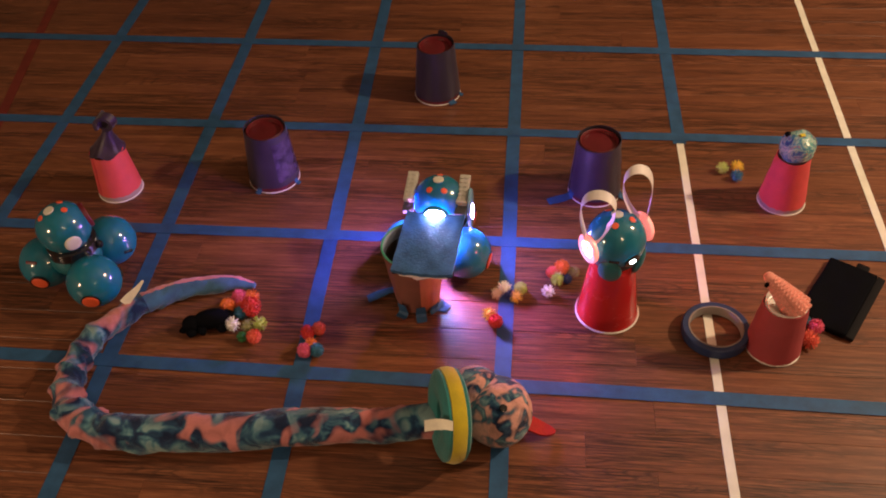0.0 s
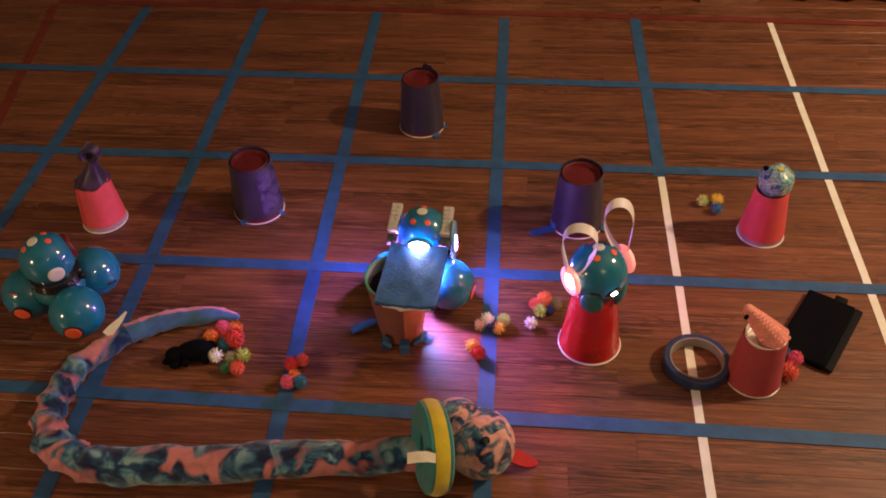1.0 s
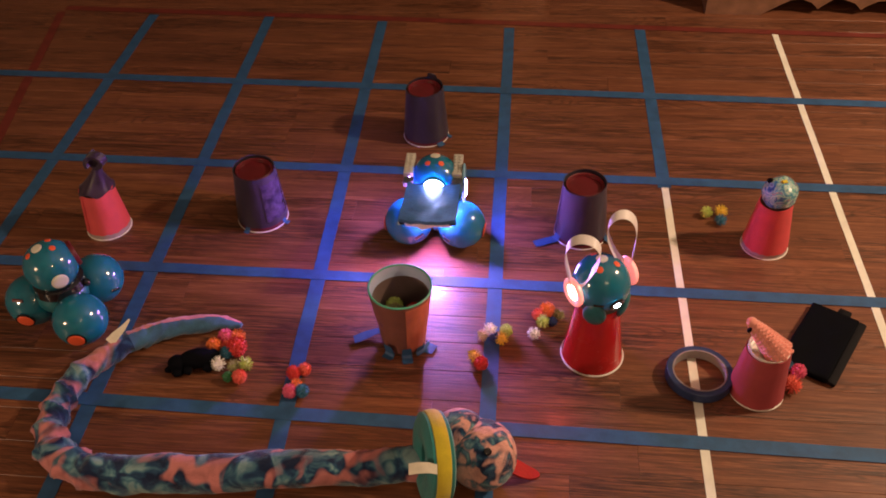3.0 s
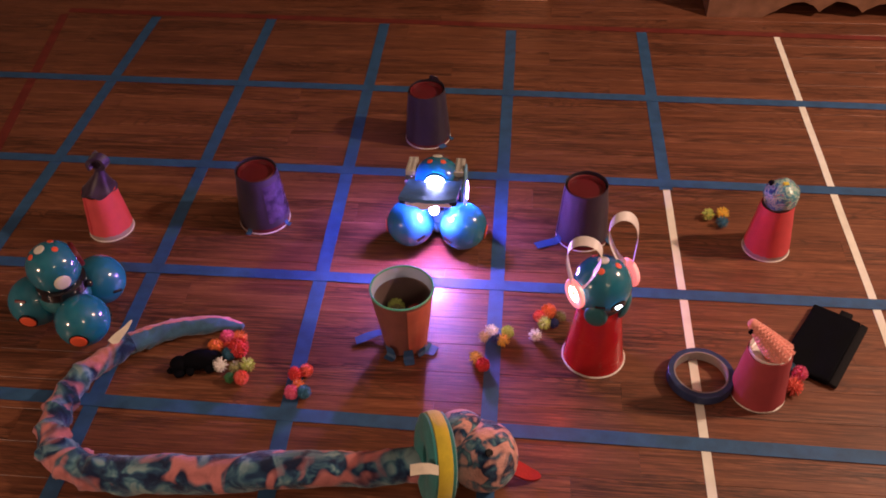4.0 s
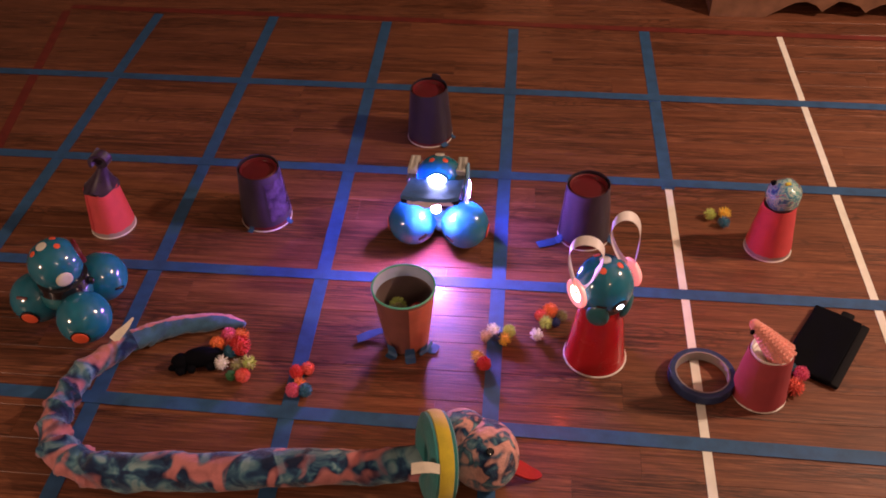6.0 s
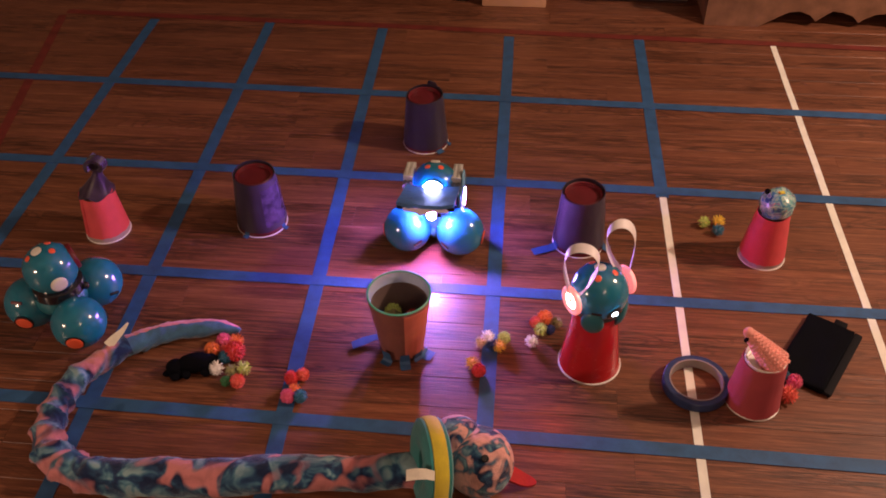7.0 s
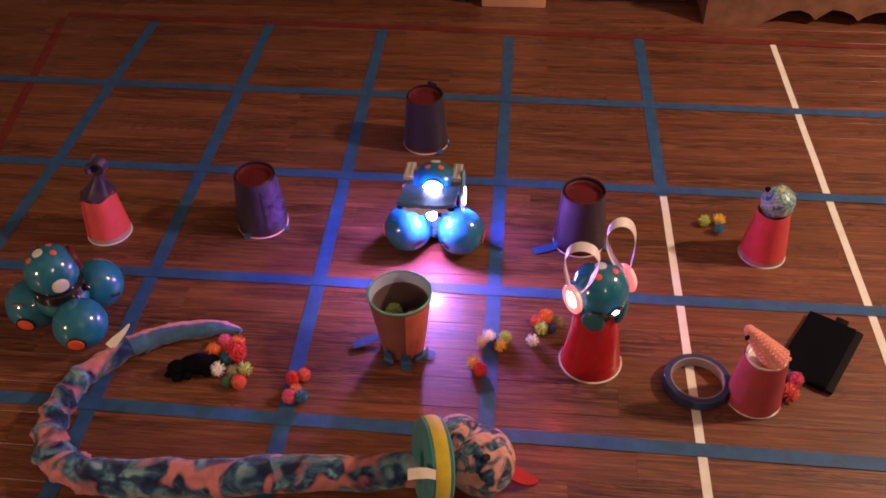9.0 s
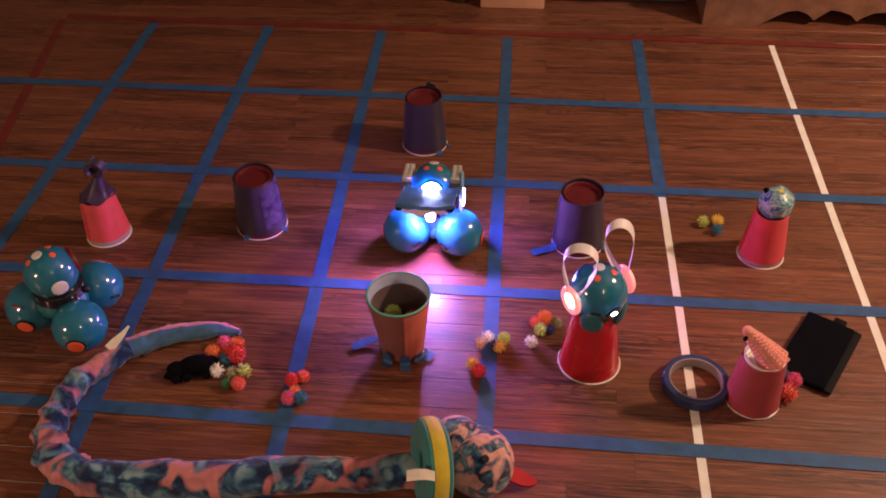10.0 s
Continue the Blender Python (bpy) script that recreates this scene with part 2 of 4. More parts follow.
# ---- builders ----
def part(name, bm, material, parent=None, label="", at=None, smooth=True):
    me = bpy.data.meshes.new(name)
    bmesh.ops.recalc_face_normals(bm, faces=bm.faces)
    for f in bm.faces:
        f.smooth = smooth
    bm.to_mesh(me)
    bm.free()
    for m in material if isinstance(material, (list, tuple)) else (material,):
        me.materials.append(m)
    ob = new(name, me)
    if smooth:
        me.set_sharp_from_angle(angle=radians(42))
    if parent:
        ob.parent = parent
    if at is not None:
        ob.matrix_basis = at
    return tagged(ob, label)


def empty(name, m, label, category, group=""):
    ob = new(name)
    ob.empty_display_size = 0.02
    ob.matrix_basis = m
    return tagged(ob, label, category, group)


def box(bm, size, at=Matrix(), bevel=0.0, segs=2):
    v = bmesh.ops.create_cube(bm, size=1, matrix=at @ Matrix.Diagonal((*size, 1)))["verts"]
    if bevel:
        e = list({e for q in v for e in q.link_edges})
        bmesh.ops.bevel(bm, geom=e, offset=bevel, segments=segs, affect="EDGES", profile=0.6)
    return bm


def lathe(bm, profile, segs=48, at=Matrix(), mats=None):
    """Turns a profile of (radius, height) round z. mats: a material index a span."""
    rings = []
    for r, z in profile:
        if r < 1e-6:
            rings.append([bm.verts.new(at @ Vector((0, 0, z)))])
        else:
            rings.append([bm.verts.new(at @ Vector((r * math.cos(2 * math.pi * k / segs), r * math.sin(2 * math.pi * k / segs), z))) for k in range(segs)])
    for i, (a, c) in enumerate(zip(rings, rings[1:])):
        for k in range(segs):
            j = (k + 1) % segs
            if len(a) == 1 and len(c) == 1:
                continue
            if len(a) == 1:
                f = bm.faces.new((a[0], c[k], c[j]))
            elif len(c) == 1:
                f = bm.faces.new((a[k], a[j], c[0]))
            else:
                f = bm.faces.new((a[k], a[j], c[j], c[k]))
            if mats:
                f.material_index = mats[i]
    return bm


def ball(bm, r, at=Matrix(), u=40, v=24):
    bmesh.ops.create_uvsphere(bm, u_segments=u, v_segments=v, radius=r, matrix=at)
    return bm


def disc(bm, r, thick, at=Matrix(), segs=28, squash=1.0, dome=0.25):
    """A shallow button with a rounded edge, facing +z."""
    lathe(bm, [(0, thick), (r * 0.6, thick * (1 - dome * 0.3)), (r * 0.9, thick * (1 - dome)), (r, thick * 0.4), (r, -thick), (0, -thick)], segs, at @ Matrix.Diagonal((1, squash, 1, 1)))
    return bm


def on_ball(centre, r, lon, lat):
    """A pose on a ball's skin with z outward; lon from -y towards +x, lat up, in degrees."""
    a, b = radians(lon), radians(lat)
    d = Vector((math.sin(a) * math.cos(b), -math.cos(a) * math.cos(b), math.sin(b)))
    return Matrix.Translation(Vector(centre) + d * r) @ d.to_track_quat("Z", "Y").to_matrix().to_4x4()


def spline(pts, steps):
    """Smooth run through the points."""
    p = [np.array(q, float) for q in pts]
    p = [2 * p[0] - p[1]] + p + [2 * p[-1] - p[-2]]
    out = []
    for i in range(1, len(p) - 2):
        for k in range(steps):
            t = k / steps
            out.append(0.5 * (2 * p[i] + (p[i + 1] - p[i - 1]) * t + (2 * p[i - 1] - 5 * p[i] + 4 * p[i + 1] - p[i + 2]) * t * t + (3 * p[i] - p[i - 1] - 3 * p[i + 1] + p[i + 2]) * t ** 3))
    out.append(p[-2])
    return out


def ribbon(bm, path, widths, normal_up, thick):
    """A strip with thickness along a path; normal_up gives the width's direction at each point."""
    rows = []
    for i, p in enumerate(path):
        a, c = path[max(0, i - 1)], path[min(len(path) - 1, i + 1)]
        t = Vector(c) - Vector(a)
        w = Vector(normal_up).normalized()
        n = t.cross(w).normalized() * thick / 2
        w = w * widths[i] / 2
        p = Vector(p)
        rows.append([bm.verts.new(q) for q in (p - w - n, p + w - n, p + w + n, p - w + n)])
    for a, c in zip(rows, rows[1:]):
        for k in range(4):
            bm.faces.new((a[k], a[(k + 1) % 4], c[(k + 1) % 4], c[k]))
    bm.faces.new(rows[0])
    bm.faces.new(rows[-1][::-1])
    return bm


def prism(bm, outline, depth, at=Matrix()):
    """An outline in x, z pushed back along y."""
    a = [bm.verts.new(at @ Vector((x, 0, z))) for x, z in outline]
    c = [bm.verts.new(at @ Vector((x, depth, z))) for x, z in outline]
    bm.faces.new(a)
    bm.faces.new(c[::-1])
    for i in range(len(a)):
        j = (i + 1) % len(a)
        bm.faces.new((a[i], c[i], c[j], a[j]))
    return bm


# ---- the room ----
def wall(name, size, at, material):
    ob = part(name, box(bmesh.new(), size), material, None, "", at, smooth=False)
    return tagged(ob, "plain brown painted room wall", "wall", kind="structure")


wall("wall_north", (5.6, 0.12, 2.6), pose(0, 1.96, 1.28), WALL)
wall("wall_south", (5.6, 0.12, 2.6), pose(0, -2.66, 1.28), WALL)
wall("wall_east", (0.12, 4.5, 2.6), pose(2.74, -0.35, 1.28), WALL)
wall("wall_west", (0.12, 4.5, 2.6), pose(-2.74, -0.35, 1.28), WALL)
tagged(wall("ceiling", (5.6, 4.74, 0.1), pose(0, -0.35, 2.63), CEILING), "plain pale grey painted ceiling", "ceiling")
floor = part("floor", box(bmesh.new(), (5.36, 4.5, 0.03)), SUBFLOOR, None, "", pose(0, -0.35, -0.032), smooth=False)
tagged(floor, "stained oak strip floor marked with a taped grid", "floor", kind="structure")


# ---- tape on the floor ----
def tape(x0, y0, x1, y1, width, level, material, label, seed):
    rnd = random.Random(seed)
    length = math.hypot(x1 - x0, y1 - y0)
    n = max(2, int(length / 0.06))
    ux, uy = (x1 - x0) / length, (y1 - y0) / length
    z = 0.0004 + 0.0007 * level
    off, pts, widths = 0.0, [], []
    for k in range(n + 1):
        off = off * 0.8 + rnd.uniform(-0.0005, 0.0005)
        s = k / n * length
        pts.append((x0 + ux * s - uy * off, y0 + uy * s + ux * off, z + 0.00025))
        widths.append(width * rnd.uniform(0.985, 1.015))
    ob = part("tape_strip", ribbon(bmesh.new(), pts, widths, (-uy, ux, 0), 0.0005), material, None, label, smooth=False)
    return tagged(ob, category="tape", group="tape grid on the floor")


BLUE_LABEL = "strip of blue painter's tape stuck to the oak floor"
for k, (y0, y1) in enumerate(((0.016, -0.004), (0.304, 0.297), (0.606, 0.594), (0.909, 0.889))):
    slope = (y1 - y0) / 1.2
    tape(-1.75, y0 - slope * 1.15, 1.75, y1 + slope * 1.15, 0.023, 1, BLUE_TAPE, BLUE_LABEL, k)
for k, (xa, xb, ya, yb) in enumerate(((-0.908, -0.901, -0.7, 1.21), (-0.586, -0.606, -0.7, 1.215), (-0.286, -0.322, -0.7, 1.20), (0.003, -0.012, -0.7, 1.18), (0.299, 0.297, 0.578, 1.205))):
    tape(xa, ya, xb, yb, 0.024, 0, BLUE_TAPE, BLUE_LABEL, 10 + k)
tape(0.300, -0.75, 0.2995, 0.580, 0.0130, 0, WHITE_TAPE, "narrow strip of cream masking tape on the oak floor", 20)
tape(0.599, -0.75, 0.609, 1.186, 0.0130, 0, WHITE_TAPE, "narrow strip of cream masking tape on the oak floor", 21)
tape(-1.14, 1.235, 1.75, 1.155, 0.020, 1, RED_TAPE, "strip of dull red tape across the oak floor", 22)
tape(-1.145, 1.215, -1.03, 0.55, 0.020, 0, RED_TAPE, "strip of dull red tape across the oak floor", 23)


# ---- cups ----
def cup_shell(h, r0, r1, rim=True):
    """An upside-down cup: mouth r0 on the floor, foot r1 at the top, recessed foot, rolled lip."""
    t = 0.0014
    prof = [(r1 - 0.004, h - 0.007), (r1 - 0.003, h - 0.001), (r1 - 0.001, h), (r1, h - 0.001)]
    for k in range(1, 9):
        s = k / 8
        prof.append((r1 + (r0 - r1) * s - 0.0004 * (k % 2), h - 0.001 + (0.004 - h) * s))
    prof += [(r0 - t, 0.003)]
    for k in range(7, -1, -1):
        s = k / 8
        prof.append((r1 + (r0 - r1) * s - t, h - 0.010 + (0.012 - h) * s))
    return [(0, h - 0.0075)] + prof


def lip(r, tube=0.0014):
    bm = bmesh.new()
    return lathe(bm, [(r + tube * math.cos(a), tube + tube * math.sin(a)) for a in [2 * math.pi * k / 10 for k in range(11)]], 56)


def wrapper(h0, h1, r0, r1, segs=60, overlap=0.0, ragged=0.0, seed=1, thick=0.0009):
    """Paper rolled round a cup: its edge overlaps itself, and both ends are cut unevenly."""
    bm = bmesh.new()
    rows, rnd = [], random.Random(seed)
    total = 2 * math.pi * (1 + overlap)
    for k in range(segs + 1):
        a = total * k / segs
        lift = 0.0012 * k / segs
        lo = h0 + ragged * rnd.uniform(-1, 1) + 0.0008 * math.sin(a + seed)
        hi = h1 + 0.3 * ragged * rnd.uniform(-1, 1) + 0.0025 * math.sin(a * 1.0 + seed * 2)
        col = []
        for j in range(6):
            s = j / 5
            r = r0 + (r1 - r0) * s + lift + 0.0004 * math.sin(5 * a + 3 * j + seed)
            z = lo + (hi - lo) * s
            col.append((bm.verts.new((r * math.cos(a), r * math.sin(a), z)), bm.verts.new(((r - thick) * math.cos(a), (r - thick) * math.sin(a), z))))
        rows.append(col)
    for a, c in zip(rows, rows[1:]):
        for j in range(5):
            bm.faces.new((a[j][0], c[j][0], c[j + 1][0], a[j + 1][0]))
            bm.faces.new((a[j][1], a[j + 1][1], c[j + 1][1], c[j][1]))
        bm.faces.new((a[0][0], a[0][1], c[0][1], c[0][0]))
        bm.faces.new((a[5][0], c[5][0], c[5][1], a[5][1]))
    for col in (rows[0], rows[-1]):
        for j in range(5):
            bm.faces.new((col[j][0], col[j][1], col[j + 1][1], col[j + 1][0]))
    return bm


def tab(x, y, out, up, length, width, parent, foot=True):
    """A tab of tape that runs down a cup's side and out over the floor."""
    d = Vector((out[0], out[1], 0)).normalized()
    p0 = Vector((x, y, 0))
    pts = [p0 - d * up * 0.25 + Vector((0, 0, up)), p0 - d * up * 0.10 + Vector((0, 0, up * 0.5)), p0 + Vector((0, 0, 0.004)), p0 + d * 0.006 + Vector((0, 0, 0.0022))]
    if foot:
        pts += [p0 + d * length * 0.6 + Vector((0, 0, 0.0021)), p0 + d * length + Vector((0, 0, 0.003))]
    widths = [width * w for w in (0.9, 1.0, 1.0, 1.0, 1.05, 0.95)][:len(pts)]
    return part("tape_tab", ribbon(bmesh.new(), pts, widths, (-d.y, d.x, 0), 0.0006), BLUE_TAPE, parent, "blue painter's tape tab", smooth=False)


def purple_cup(x, y, turn, tabs, flap):
    cup = empty("paper_cup", pose(x, y, 0, 0, 0, turn), "upside-down red cup wrapped in purple paper on the floor", "cup", "purple wrapped cups")
    part("cup_body", lathe(bmesh.new(), cup_shell(0.110, 0.0445, 0.0330)), DARK_RED, cup, "dull red plastic cup")
    part("rim", lip(0.0452, 0.0010), CUP_RIM, cup, "white rolled rim")
    part("paper_wrapper", wrapper(0.0095, 0.1125, 0.0446, 0.0358, overlap=0.14, ragged=0.0006, seed=int(turn) + 3), PURPLE, cup, "purple paper wrapper")
    if flap:
        bm = bmesh.new()
        a = radians(flap - turn)
        d = Vector((math.cos(a), math.sin(a), 0))
        ribbon(bm, [d * 0.0355 + Vector((0, 0, 0.104)), d * 0.0352 + Vector((0, 0, 0.114)), d * 0.034 + Vector((0, 0, 0.122)), d * 0.030 + Vector((0, 0, 0.126))], [0.022, 0.022, 0.017, 0.007], (-d.y, d.x, 0), 0.0009)
        part("paper_flap", bm, PURPLE, cup)
    for ang, up, length, width in tabs:
        a = radians(ang - turn)
        tab(0.047 * math.cos(a), 0.047 * math.sin(a), (math.cos(a), math.sin(a)), up, length, width, cup)
    return cup


shiny = purple_cup(-0.437, 0.450, 25, [(248, 0.010, 0.007, 0.010), (-18, 0.018, 0.007, 0.009)], 0)
# crumpled clear tape on the side of the first purple cup
bm = bmesh.new()
grid = []
for i in range(13):
    a = radians(-88 + 78 * i / 12 + 5 * noise.noise(Vector((i * 0.7, 1, 2))))
    col = []
    for j in range(15):
        s = j / 14
        z = 0.022 + 0.076 * s + 0.004 * noise.noise(Vector((i * 0.5, j * 0.5, 9)))
        r = 0.0448 - 0.0093 * (z - 0.0075) / 0.112 + 0.0016 + 0.0011 * noise.noise(Vector((i * 0.8, j * 0.7, 4)))
        col.append(bm.verts.new((r * math.cos(a), r * math.sin(a), z)))
    grid.append(col)
for a, c in zip(grid, grid[1:]):
    for j in range(14):
        bm.faces.new((a[j], c[j], c[j + 1], a[j + 1]))
bmesh.ops.solidify(bm, geom=bm.faces[:], thickness=0.0006)
part("tape_patch", bm, CLEAR_TAPE, shiny, "crumpled clear tape patch coloured with lavender sheen")
purple_cup(-0.165, 0.728, 80, [(312, 0.006, 0.009, 0.015), (-10, 0.012, 0.006, 0.008)], 70)
purple_cup(0.139, 0.440, 140, [(205, 0.012, 0.042, 0.017), (-20, 0.012, 0.010, 0.014)], 0)


def pink_cup(x, y, turn, h=0.088, top=0.0290):
    cup = empty("small_cup", pose(x, y, 0, 0, 0, turn), "upside-down frosted cup covered in coral pink paper", "cup", "pink cups")
    part("cup_body", lathe(bmesh.new(), cup_shell(0.088, 0.0385, 0.0275)), FROSTED, cup, "frosted grey plastic cup")
    part("rim", lip(0.0388, 0.0012), CUP_RIM, cup, "white rolled rim")
    part("paper_wrapper", wrapper(0.0105, h + 0.0035, 0.0378, top, overlap=0.1, ragged=0.0012, seed=int(turn)), PINK_PAPER, cup, "coral pink paper wrapper")
    return cup


pink_cup(-0.712, 0.405, 200)
pink_cup(0.4545, 0.427, 70, 0.097, 0.0262)

# red cup under the small robot
cup = empty("red_cup", pose(0.150, 0.158, 0, 0, 0, 0), "upside-down glossy red party cup with a white rim", "cup")
part("cup_body", lathe(bmesh.new(), cup_shell(0.118, 0.0462, 0.0315)), RED_PLASTIC, cup)
part("rim", lip(0.0470, 0.0014), CUP_RIM, cup, "white rolled rim")

# orange wrapped cup
cup = empty("wrapped_cup", pose(0.387, 0.102, 0), "upside-down white cup rolled in coral orange paper", "cup")
part("cup_body", lathe(bmesh.new(), cup_shell(0.086, 0.0380, 0.0265)), CUP_RIM, cup)
part("rim", lip(0.0384, 0.0013), CUP_RIM, cup, "white rolled rim")
part("paper_wrapper", wrapper(0.004, 0.094, 0.0388, 0.0300, overlap=0.16, ragged=0.001, seed=6), ORANGE_PAPER, cup, "coral orange paper, loosely rolled", pose(0, 0, 0, 0, 0, -118))
bm = bmesh.new()
lathe(bm, [(0.0282, 0.080), (0.0290, 0.0955), (0.0280, 0.0962), (0.0270, 0.080)], 48)
part("inner_sleeve", bm, CUP_RIM, cup, "white card sleeve edge")

# planter cup that stands upright and holds pompoms
pot = empty("planter_cup", pose(-0.142, 0.166, 0), "upright cup in terracotta paper with green rim, taped to floor", "cup")
outer = [(0, 0.002), (0.029, 0.002), (0.0305, 0.0)] + [(0.0305 + 0.0158 * k / 8, 0.004 + 0.112 * k / 8) for k in range(9)]
inner = [(0.0300 + 0.0158 * k / 8, 0.006 + 0.112 * k / 8) for k in range(8, -1, -1)] + [(0, 0.006)]
bm = bmesh.new()
rip = []
for r, z in inner:
    rip.append((r - 0.0012 - 0.0004 * math.sin(z * 900), z))
lathe(bm, outer + [(0.0466, 0.1185)] + [(0.0456, 0.1185), (0.0432, 0.0985)] + rip[2:], 56, Matrix(), [0] * len(outer) + [1, 1] + [0] * 20)
part("cup_body", bm, (BROWN_INSIDE, BLUE_LIT_BAND), pot, "brown plastic inside, white lip coloured as if blue-lit")
bm = bmesh.new()
lathe(bm, [(0.0470 + 0.0017 * math.cos(a), 0.1185 + 0.0017 * math.sin(a)) for a in [2 * math.pi * k / 10 for k in range(11)]], 56)
part("rim", bm, GREEN_RIM, pot, "rolled green rim")
part("paper_wrapper", wrapper(0.004, 0.114, 0.0318, 0.0472, overlap=0.22, ragged=0.0022, seed=4), TERRACOTTA, pot, "terracotta paper wrapper with an overlapping seam", pose(0, 0, 0, 0, 0, -92))
bm = bmesh.new()
rows = []
rnd = random.Random(8)
for k in range(13):
    a = radians(-74 + 58 * k / 12)
    cut = 0.010 + 0.004 * rnd.random() if k % 3 else 0.005
    rows.append([(bm.verts.new((r * math.cos(a), r * math.sin(a), z)), bm.verts.new(((r - 0.0009) * math.cos(a), (r - 0.0009) * math.sin(a), z)))
                 for r, z in ((0.0355 + 0.0135 * s, cut + (0.113 - cut) * s) for s in (0, 0.25, 0.5, 0.75, 1))])
for a, c in zip(rows, rows[1:]):
    for j in range(4):
        bm.faces.new((a[j][0], c[j][0], c[j + 1][0], a[j + 1][0]))
        bm.faces.new((a[j][1], a[j + 1][1], c[j + 1][1], c[j][1]))
    bm.faces.new((a[0][0], a[0][1], c[0][1], c[0][0]))
    bm.faces.new((a[4][0], c[4][0], c[4][1], a[4][1]))
for col in (rows[0], rows[-1]):
    for j in range(4):
        bm.faces.new((col[j][0], col[j][1], col[j + 1][1], col[j + 1][0]))
part("paper_overlap", bm, LIGHT_TERRACOTTA, pot, "lighter orange overlap of the paper")
for ang, up, length, width in ((242, 0.026, 0.014, 0.017), (284, 0.024, 0.018, 0.016), (318, 0.018, 0.008, 0.016), (-22, 0.012, 0.020, 0.020), (100, 0.02, 0.015, 0.016)):
    a = radians(ang)
    r = 0.0345
    d = Vector((math.cos(a), math.sin(a), 0))
    pts = [d * (r + 0.004 + up * 0.13) + Vector((0, 0, up)), d * (r + 0.003) + Vector((0, 0, 0.006)), d * (r + 0.006) + Vector((0, 0, 0.0024)), d * (r + length * 0.6) + Vector((0, 0, 0.0022)), d * (r + length) + Vector((0, 0, 0.0032))]
    part("tape_tab", ribbon(bmesh.new(), pts, [width * q for q in (0.85, 1, 1, 1.05, 0.9)], (-d.y, d.x, 0), 0.0006), BLUE_TAPE, pot, "blue painter's tape tab", smooth=False)

flag = [(-0.032, 0.010, 0.010), (-0.046, 0.008, 0.008), (-0.061, 0.001, 0.006), (-0.078, -0.009, 0.005)]
part("tape_tab", ribbon(bmesh.new(), flag, [0.010, 0.012, 0.016, 0.015], (-0.35, 0.90, 0.02), 0.0006), BLUE_TAPE, pot, "loose blue tape tab that stands away", smooth=False)


# ---- robots ----
def robot(m, label, lit, tilt=0.0, swivel=0.0):
    """A teal robot on three balls; it faces -y. Returns the thing and its head."""
    bot = empty("toy_robot", m, label, "robot")
    R = 0.042
    for sx in (-1, 1):
        w = part("wheel", ball(bmesh.new(), R), TEAL, bot, at=pose(sx * 0.0458, 0, R))
        part("hub_cap", disc(bmesh.new(), 0.0125, 0.0016, on_ball((0, 0, 0), R - 0.0012, sx * 84, -8)), ORANGE, w, "orange hub cap")
        part("hub_ring", lathe(bmesh.new(), [(0.0125, 0.001), (0.0148, 0.0006), (0.0148, -0.002), (0.0125, -0.002), (0.0125, 0.001)], 28, on_ball((0, 0, 0), R - 0.0026, sx * 84, -8)), BLACK_GLOSS, w, "black ring")
        bm = bmesh.new()
        box(bm, (0.017, 0.0048, 0.003), on_ball((0, 0, 0), R - 0.0002, -sx * 33, -5) @ pose(0, 0, 0, 0, 0, -sx * 24), 0.0012)
        part("slot", bm, BLACK_GLOSS, w, "black sensor slot")
    t = part("tail_ball", ball(bmesh.new(), R), TEAL, bot, at=pose(0, 0.090, R))
    for sx in (-1, 1):
        part("hub_cap", disc(bmesh.new(), 0.0125, 0.0016, on_ball((0, 0, 0), R, sx * 90, -8)), ORANGE, t, "orange hub cap")
        part("hub_ring", lathe(bmesh.new(), [(0.0125, 0.001), (0.0148, 0.0006), (0.0148, -0.002), (0.0125, -0.002), (0.0125, 0.001)], 28, on_ball((0, 0, 0), R, sx * 90, -8)), BLACK_GLOSS, t, "black ring")
        part("slot", box(bmesh.new(), (0.018, 0.0048, 0.003), on_ball((0, 0, 0), R - 0.0006, sx * 100, 42), 0.0012), DARK_RED, t, "red slot")
    bm = bmesh.new()
    ball(bm, 1.0, pose(0, 0.040, 0.058) @ Matrix.Diagonal((0.036, 0.043, 0.032, 1)))
    ball(bm, 1.0, pose(0, 0.026, 0.036) @ Matrix.Diagonal((0.016, 0.030, 0.024, 1)), 24, 16)
    if lit:
        lathe(bm, [(0.0, 0.0), (0.006, 0.0), (0.0070, 0.030), (0.0, 0.030)], 16, pose(0, 0.008, 0.078, 66))
    part("body", bm, TEAL_MATTE, bot, "teal body shell")
    bm = bmesh.new()
    lathe(bm, [(0.0, 0.060), (0.030, 0.061), (0.0405, 0.075), (0.0385, 0.088), (0.030, 0.094), (0, 0.094)], 40, pose(0, 0.036, 0))
    part("collar", bm, BLACK_GLOSS, bot, "gloss black collar under the head")
    part("chest_light", ball(bmesh.new(), 0.0078 if lit else 0.0065, pose(0, -0.024, 0.094) if lit else pose(0, -0.006, 0.078), 24, 16), CHEST_GLOW if lit else BLACK_GLOSS, bot, "violet white chest light" if lit else "unlit chest lens")
    # head, about its own centre
    r = 0.041
    head = part("head", ball(bmesh.new(), r, u=48, v=32), TEAL, bot, at=pose(0, 0.038, 0.116, tilt, 0, swivel))
    eye = on_ball((0, 0, 0), r - 0.002, 0, 9)
    part("eye_bezel", lathe(bmesh.new(), [(0.0182, 0.0024), (0.0205, 0.0016), (0.0216, -0.001), (0.0212, -0.006), (0.0182, -0.006), (0.0182, 0.0024)], 40, eye), TEAL_MATTE if lit else DARK_RED, head, "teal eye bezel" if lit else "dull red eye bezel")
